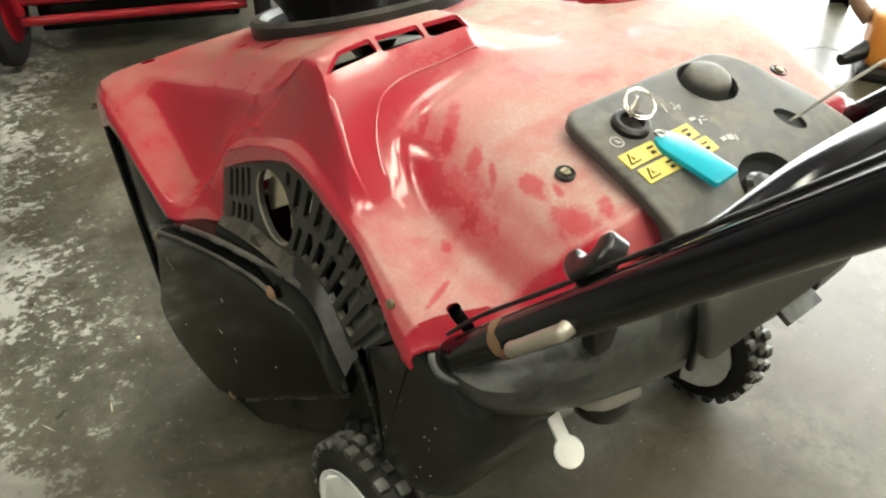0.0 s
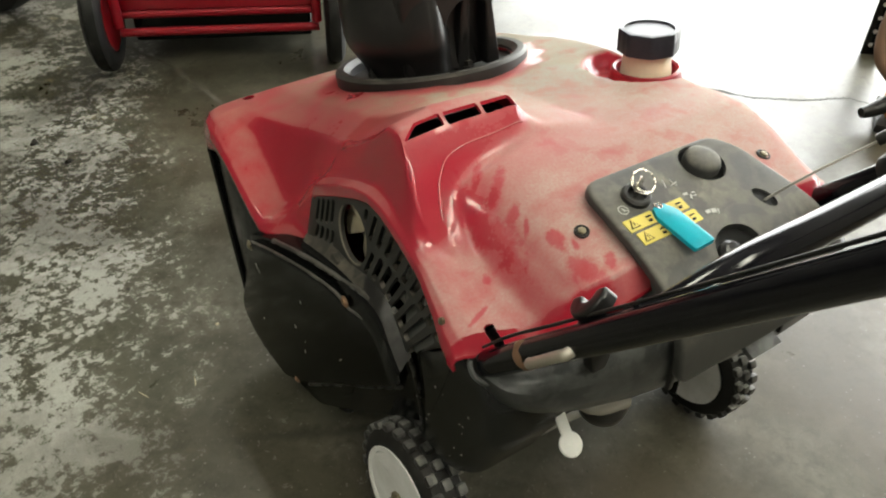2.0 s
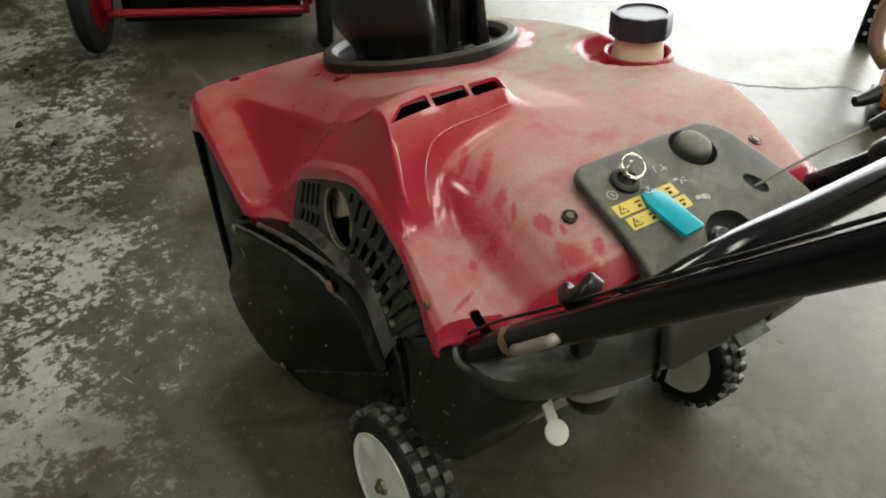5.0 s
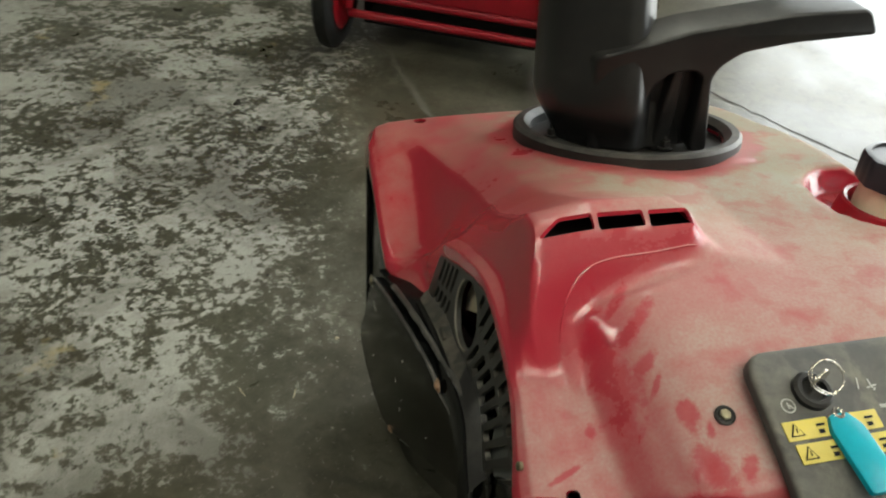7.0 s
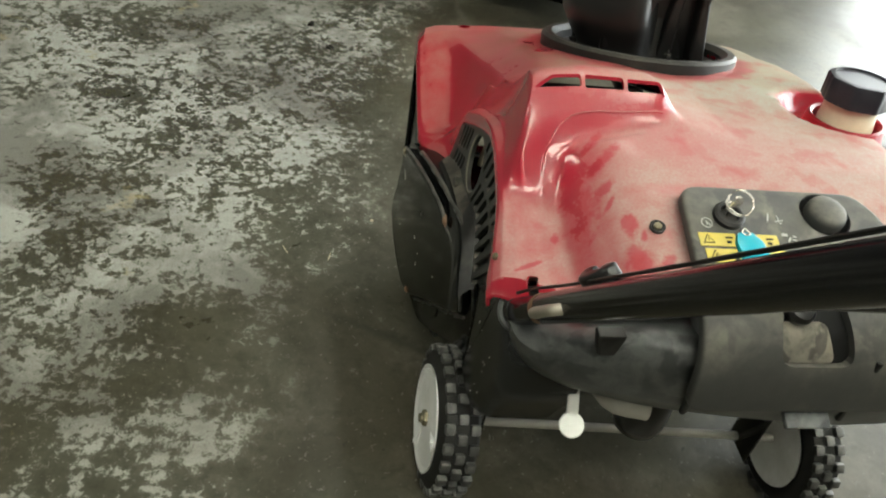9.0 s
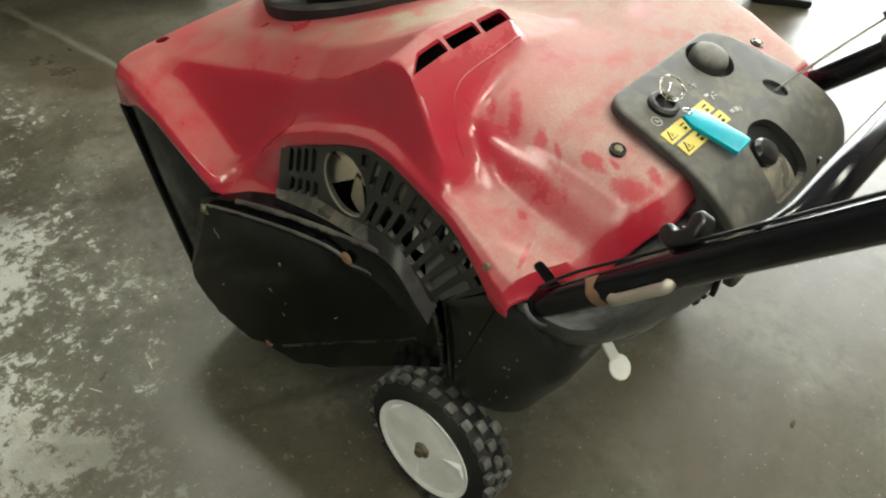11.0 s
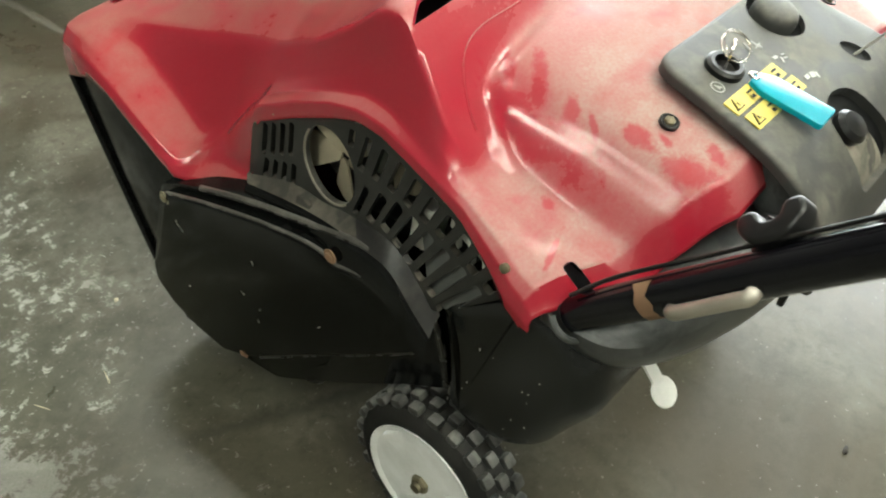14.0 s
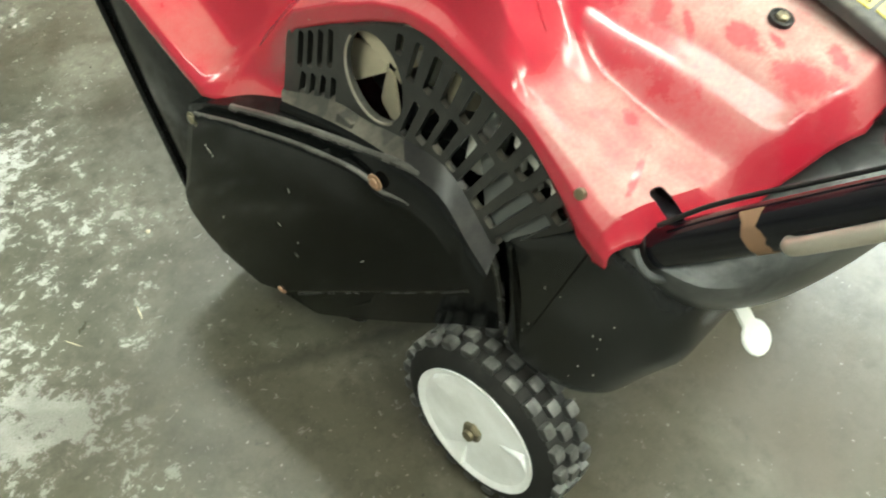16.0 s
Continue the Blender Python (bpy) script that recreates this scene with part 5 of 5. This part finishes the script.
def tube_patch(s0, s1, a0, a1, seed):
    """A thin worn patch with ragged ends on the tube's outer side."""
    r = random.Random(seed)
    ahead = LEG.normalized()
    out = (Vector((-1, 0, 0)) - ahead * ahead.dot(Vector((-1, 0, 0)))).normalized()
    up = out.cross(ahead)
    bm = bmesh.new()
    rows = []
    for j in range(11):
        a = radians(a0 + (a1 - a0) * j / 10)
        lo, hi = s0 + r.uniform(0, 0.02), s1 - r.uniform(0, 0.03)
        rows.append([bm.verts.new(L0 + LEG * (lo + (hi - lo) * k / 4) + (out * math.cos(a) + up * math.sin(a)) * 0.01445) for k in range(5)])
    for u, v in zip(rows, rows[1:]):
        for k in range(4):
            bm.faces.new((u[k], u[k + 1], v[k + 1], v[k]))
    return bm


part("bare_patch", tube_patch(0.46, 0.56, -70, 75, 2), RUST, handle_l, "worn rusty patch on the tube")
part("handle_socket", moved(lathe([(0.0143, -0.004), (0.0152, 0.0), (0.0146, 0.004)], 28), Matrix.Translation(L0 + LEG * 0.02) @ LEG.to_track_quat('Z', 'Y').to_matrix().to_4x4()), BLACK_PLASTIC, thrower, "black plastic handle socket")
knob_u, knob_v = Vector((0.004, -0.019, 0.022)).normalized(), Vector((0.030, 0.002, 0.026)).normalized()
knob_v = (knob_v - knob_u * knob_v.dot(knob_u)).normalized()
KNOB_AT = Matrix.Translation((-0.173, -0.1925, 0.548)) @ Matrix((knob_u, knob_v, knob_u.cross(knob_v))).transposed().to_4x4() @ Matrix.Scale(1.08, 4)
wings = [(-0.020, -0.004), (-0.019, 0.006), (-0.008, 0.006), (-0.005, -0.003), (0.005, -0.003), (0.008, 0.006), (0.019, 0.006), (0.020, -0.004), (0.010, -0.016), (-0.010, -0.016)]
knob = slab(rounded(wings, 0.007, 4), 0.012, 0.003, 3)
bmesh.ops.translate(knob, vec=(0, 0, 0.006), verts=knob.verts)
part("wing_knob", moved(knob, KNOB_AT), INK_BLACK, handle_l, "black plastic wing knob")
part("wing_stem", sweep([(-0.170, -0.194, 0.546), (-0.184, -0.196, 0.524)], 0.006, seg=10), BLACK_PLASTIC, handle_l)
part("control_cable", sweep([(-0.199, -0.094, 0.428), (-0.191, -0.12, 0.460), L0 + LEG * 0.75 + Vector((0.003, 0.010, 0.016)), L0 + LEG * 1.2 + Vector((0.002, 0.010, 0.015)), L0 + LEG * 2 + Vector((0, 0.010, 0.014)), L0 + LEG * 3.2 + Vector((0, 0.010, 0.014))], 0.0016, seg=8, per=5), BLACK_PLASTIC, thrower, "thin black control cable")
part("starter_cord", sweep([(0.118, -0.136, 0.502), (0.150, -0.165, 0.545), (0.195, -0.198, 0.588)], 0.0014, seg=8, per=3), STEEL_GREY, thrower, "thin grey recoil starter cord")
part("starter_grip", sweep([(0.190, -0.194, 0.584), (0.203, -0.210, 0.604), (0.218, -0.226, 0.622)], 0.009, 0.007, 12, 3, taper=lambda t: 0.8 + 0.5 * t), BLACK_PLASTIC, thrower, "black starter grip held at the handle")
ahead = LEG.normalized()
out = (Vector((-1, 0, 0)) - ahead * -ahead.x).normalized()
part("tube_seat", sweep([L0 + ahead * 0.004 + (out * math.cos(radians(a)) + out.cross(ahead) * math.sin(radians(a))) * 0.0195 for a in range(-190, 31, 10)], 0.0028, seg=8), REAR_GREY, handle_l, "grey cradle at the tube's foot")
part("seat_bolt", moved(join(lathe([(0.0055, -0.012), (0.0055, 0.012)], 14), lathe([(0.0075, 0.004), (0.0075, 0.010)], 6)), pose(-0.173, -0.119, 0.386, 25)), REAR_GREY, handle_l)
part("leg_clamp", moved(join(lathe([(0.019, -0.012), (0.021, 0.0), (0.019, 0.012)], 24), moved(lathe([(0.008, 0), (0.008, 0.02), (0.015, 0.024), (0.015, 0.032)], 16), Matrix.Rotation(radians(90), 4, 'X'))), Matrix.Translation(R0 + LEG_R * 0.95) @ LEG.to_track_quat('Z', 'Y').to_matrix().to_4x4()), BLACK_PLASTIC, handle_r, "black plastic tube clamp with knob")

# ---- key with tag, hanging from the switch ----
keys = thing("key_with_tag", panel_pose(-0.012, -0.082, 0.01).translation, "ignition key on a wire ring with a teal plastic tag", "key")
kp = panel_pose(-0.012, -0.082)
part("key_blade", moved(join(slab(rounded([(-0.008, 0.0), (0.008, 0.0), (0.010, 0.012), (0.0, 0.018), (-0.010, 0.012)], 0.004), 0.002, 0.0005), moved(box(0.006, 0.016, 0.002), Matrix.Translation((0, -0.006, -0.001)))), kp @ pose(0, 0, 0.014, 80, 10, 20)), CHROME, keys, "flat steel key head")


part("wire_ring", moved(torus(0.0125, 0.0006), kp @ pose(0.004, 0.002, 0.024, 18, -12, 0)), CHROME, keys, "thin bright wire key ring")
part("wire_ring", moved(torus(0.0120, 0.0005), kp @ pose(0.004, 0.002, 0.026, 22, -8, 0)), CHROME, keys)
tag_at = kp @ pose(0.013, -0.051, 0.0125, -4, 0, 2) @ Matrix.Diagonal((1.12, 1.18, 1, 1))
tag = part("tag", moved(slab(rounded([(-0.0095, 0.026), (0.0045, 0.026), (0.011, 0.016), (0.0125, -0.026), (-0.0125, -0.026), (-0.0135, 0.016)], 0.003, 4), 0.0045, 0.001), tag_at), TEAL, keys, "teal plastic key tag")
part("tag_eye", moved(torus(0.003, 0.0012, 20), tag_at @ Matrix.Translation((-0.002, 0.026, 0.0))), CHROME, tag)

# ---- things round about ----
cart = thing("parked_snow_blower", (0.14, 1.52, 0.0), "red steel-framed snow blower parked on black tyres", "snow blower")
CART = Matrix.Translation((0.135, 1.50, 0)) @ Matrix.Rotation(math.atan2(-0.25, 0.53), 4, 'Z')
for sx in (-0.295, 0.295):
    w = part("wheel", moved(lathe([(0.10, -0.022), (0.135, -0.024), (0.15, -0.014), (0.152, 0), (0.15, 0.014), (0.135, 0.024), (0.10, 0.022)], 48, False), CART @ Matrix.Translation((sx, 0.0, 0.152)) @ Matrix.Rotation(math.pi / 2, 4, 'Y')), RUBBER, cart, "narrow black tyre")
    part("rim", moved(lathe([(0.105, -0.02), (0.10, -0.004), (0.03, -0.004), (0.03, 0.004), (0.10, 0.004), (0.105, 0.02)], 40), CART @ Matrix.Translation((sx, 0.0, 0.152)) @ Matrix.Rotation(math.pi / 2, 4, 'Y')), RED_STEEL, w, "red steel rim")
for y, z in ((-0.03, 0.105), (-0.02, 0.150), (0.10, 0.105)):
    part("cross_tube", moved(sweep([(-0.255, y, z), (0.255, y, z)], 0.011, seg=14), CART), RED_STEEL, cart, "red cross tube")
for sx in (-0.25, 0.25):
    part("side_rail", moved(sweep([(sx, -0.05, 0.13), (sx, -0.05, 0.30), (sx, 0.10, 0.50), (sx, 0.30, 0.60)], 0.013, seg=12, per=4), CART), RED_STEEL, cart)
part("front_plate", moved(box(0.49, 0.012, 0.085, 0.004), CART @ Matrix.Translation((0, -0.022, 0.205))), RED_STEEL, cart, "red pressed-steel front plate")
# housing bulk is guessed and added to shade the floor below
part("body", moved(box(0.49, 0.50, 0.34, 0.03), CART @ Matrix.Translation((0, 0.30, 0.36))), RED_STEEL, cart, "red painted housing, its bulk added to shade the floor")
part("engine_cover", moved(box(0.40, 0.30, 0.22, 0.04), CART @ Matrix.Translation((0, 0.24, 0.62))), BLACK_PLASTIC, cart)
part("undertray", moved(box(0.47, 0.62, 0.11, 0.01), CART @ Matrix.Translation((0, 0.35, 0.105))), BLACK_PAINT, cart)

tw = thing("spare_tyre", (-0.31, 2.20, 0.0), "black knobbly tyre standing on the concrete floor", "tyre")
part("tyre", moved(lathe([(0.09, -0.05), (0.15, -0.055), (0.185, -0.035), (0.19, 0), (0.185, 0.035), (0.15, 0.055), (0.09, 0.05)], 48, False), pose(-0.31, 2.20, 0.19, 0, 90, 30)), RUBBER, tw)
part("wheel_disc", moved(lathe([(0.092, -0.05), (0.085, -0.01), (0.02, -0.005), (0.02, 0.01), (0.085, 0.01), (0.092, 0.05)], 36), pose(-0.31, 2.20, 0.19, 0, 90, 30)), BLACK_PAINT, tw)

shelf = thing("shelf_upright", (1.745, 0.60, 0.0), "dark perforated steel shelf upright, pale discs painting its bright bolt holes", "shelf")
post = slab([(-0.02, 0), (0.02, 0), (0.02, 2.0), (-0.02, 2.0)], 0.002)
part("post", moved(join(post, moved(slab([(-0.02, 0), (0.02, 0), (0.02, 2.0), (-0.02, 2.0)], 0.002), pose(0.02, 0, 0.02, 0, 90, 0))), pose(1.745, 0.60, 0, 90, 0, -40)), BLACK_PAINT, shelf)
# pale discs on the uncut post paint the brightness showing through its holes
for i in range(24):
    part("bright_hole_disc", moved(lathe([(0.006, 0), (0.006, 0.001)], 12), pose(1.745, 0.60, 0.03 + 0.04 * i, 90, 0, -40) @ Matrix.Translation((0, 0, 0.0006))), ICON, shelf)

blower = thing("leaf_blower", (1.45, 0.30, 0.0), "orange and black power blower with a brown hose on the floor", "power tool")
BLOWER = pose(1.45, 0.30, 0.0, 0, 0, 30)
part("body", moved(box(0.15, 0.13, 0.13, 0.035, 4), BLOWER @ Matrix.Translation((0, 0, 0.085))), ORANGE, blower, "orange plastic body")
for i in range(5):
    part("vent_slat", moved(box(0.008, 0.005, 0.07, 0.002), BLOWER @ Matrix.Translation((-0.044 + 0.022 * i, -0.066, 0.085))), BLACK_PLASTIC, blower)
part("base", moved(box(0.19, 0.15, 0.024, 0.01), BLOWER @ Matrix.Translation((0, 0, 0.012))), BLACK_PLASTIC, blower)
part("motor_cap", moved(lathe([(0.045, 0.0), (0.045, 0.03), (0.036, 0.045), (0.015, 0.05)], 28), BLOWER @ pose(0, 0, 0.148)), BLACK_PLASTIC, blower)
part("hose", sweep([(1.44, 0.37, 0.10), (1.425, 0.41, 0.15), (1.45, 0.43, 0.24), (1.52, 0.43, 0.33), (1.63, 0.41, 0.40)], 0.018, seg=14, per=6), BROWN, blower, "brown ribbed hose")
part("nozzle", sweep([(1.38, 0.33, 0.06), (1.345, 0.345, 0.045), (1.32, 0.355, 0.04)], 0.022, seg=14, per=3, taper=lambda t: 1 - 0.4 * t), BLACK_PLASTIC, blower)


# cracks and seams in the floor, a few millimetres wide, and litter
def crack(points, wide, name, mat, label, seed, stray=1.4):
    r = random.Random(seed)
    line = catmull([(*p, 0) for p in points], 14)
    bm = bmesh.new()
    prev = None
    for i, q in enumerate(line):
        d = line[min(i + 1, len(line) - 1)] - line[max(i - 1, 0)]
        d = Vector(d).normalized()
        s = Vector((-d.y, d.x, 0))
        off = s * r.uniform(-1, 1) * wide * stray
        w = wide * r.uniform(0.3, 1.0)
        pair = (bm.verts.new(Vector(q) + off + s * w + Vector((0, 0, 0.0008))), bm.verts.new(Vector(q) + off - s * w + Vector((0, 0, 0.0008))))
        if prev:
            bm.faces.new((prev[0], prev[1], pair[1], pair[0]))
        prev = pair
    tagged(part(name, bm, mat, smooth=False), label, "floor crack", kind="structure")


crack([(0.55, 1.75), (0.80, 1.30), (1.00, 0.95), (1.20, 0.632), (1.26, 0.57), (1.34, 0.51), (1.44, 0.46), (1.47, 0.40), (1.62, 0.2)], 0.004, "trim_crack", CRACK, "dark jagged crack in the concrete", 3)
crack([(-0.16, 2.0), (-0.10, 1.81), (-0.009, 1.55), (0.034, 1.24), (0.06, 1.0)], 0.010, "trim_filler", PALE_SEAM, "pale filled seam in the concrete", 5, 0.6)


def litter(name, p, size, turn, mat, label):
    r = random.Random(int(1000 * (p[0] + p[1])))
    bm = bmesh.new()
    bmesh.ops.create_icosphere(bm, subdivisions=2, radius=1)
    for v in bm.verts:
        v.co *= r.uniform(0.7, 1.2)
    bmesh.ops.scale(bm, vec=size, verts=bm.verts)
    bmesh.ops.rotate(bm, matrix=Matrix.Rotation(radians(turn), 3, 'Z'), verts=bm.verts)
    bmesh.ops.translate(bm, vec=(p[0], p[1], size[2] * 0.8), verts=bm.verts)
    tagged(part(name, bm, mat), label, "debris", "floor debris")


litter("pebble", (-0.360, 1.194), (0.009, 0.007, 0.005), 20, CRACK, "small dark clod on the concrete floor")
litter("pebble", (-0.407, 1.316), (0.014, 0.008, 0.005), 60, CRACK, "small dark clod on the concrete floor")
litter("wood_chip", (-0.281, 0.528), (0.004, 0.003, 0.002), 40, SPLINTER, "pale splinter lying on the concrete floor")
litter("wood_chip", (-0.360, 0.422), (0.012, 0.0009, 0.0009), 75, SPLINTER, "pale splinter lying on the concrete floor")
litter("wood_chip", (-0.437, 0.438), (0.013, 0.0008, 0.0008), 115, SPLINTER, "pale splinter lying on the concrete floor")
litter("wood_chip", (0.196, -0.311), (0.007, 0.003, 0.002), 10, CRACK, "dark chip lying on the concrete floor")
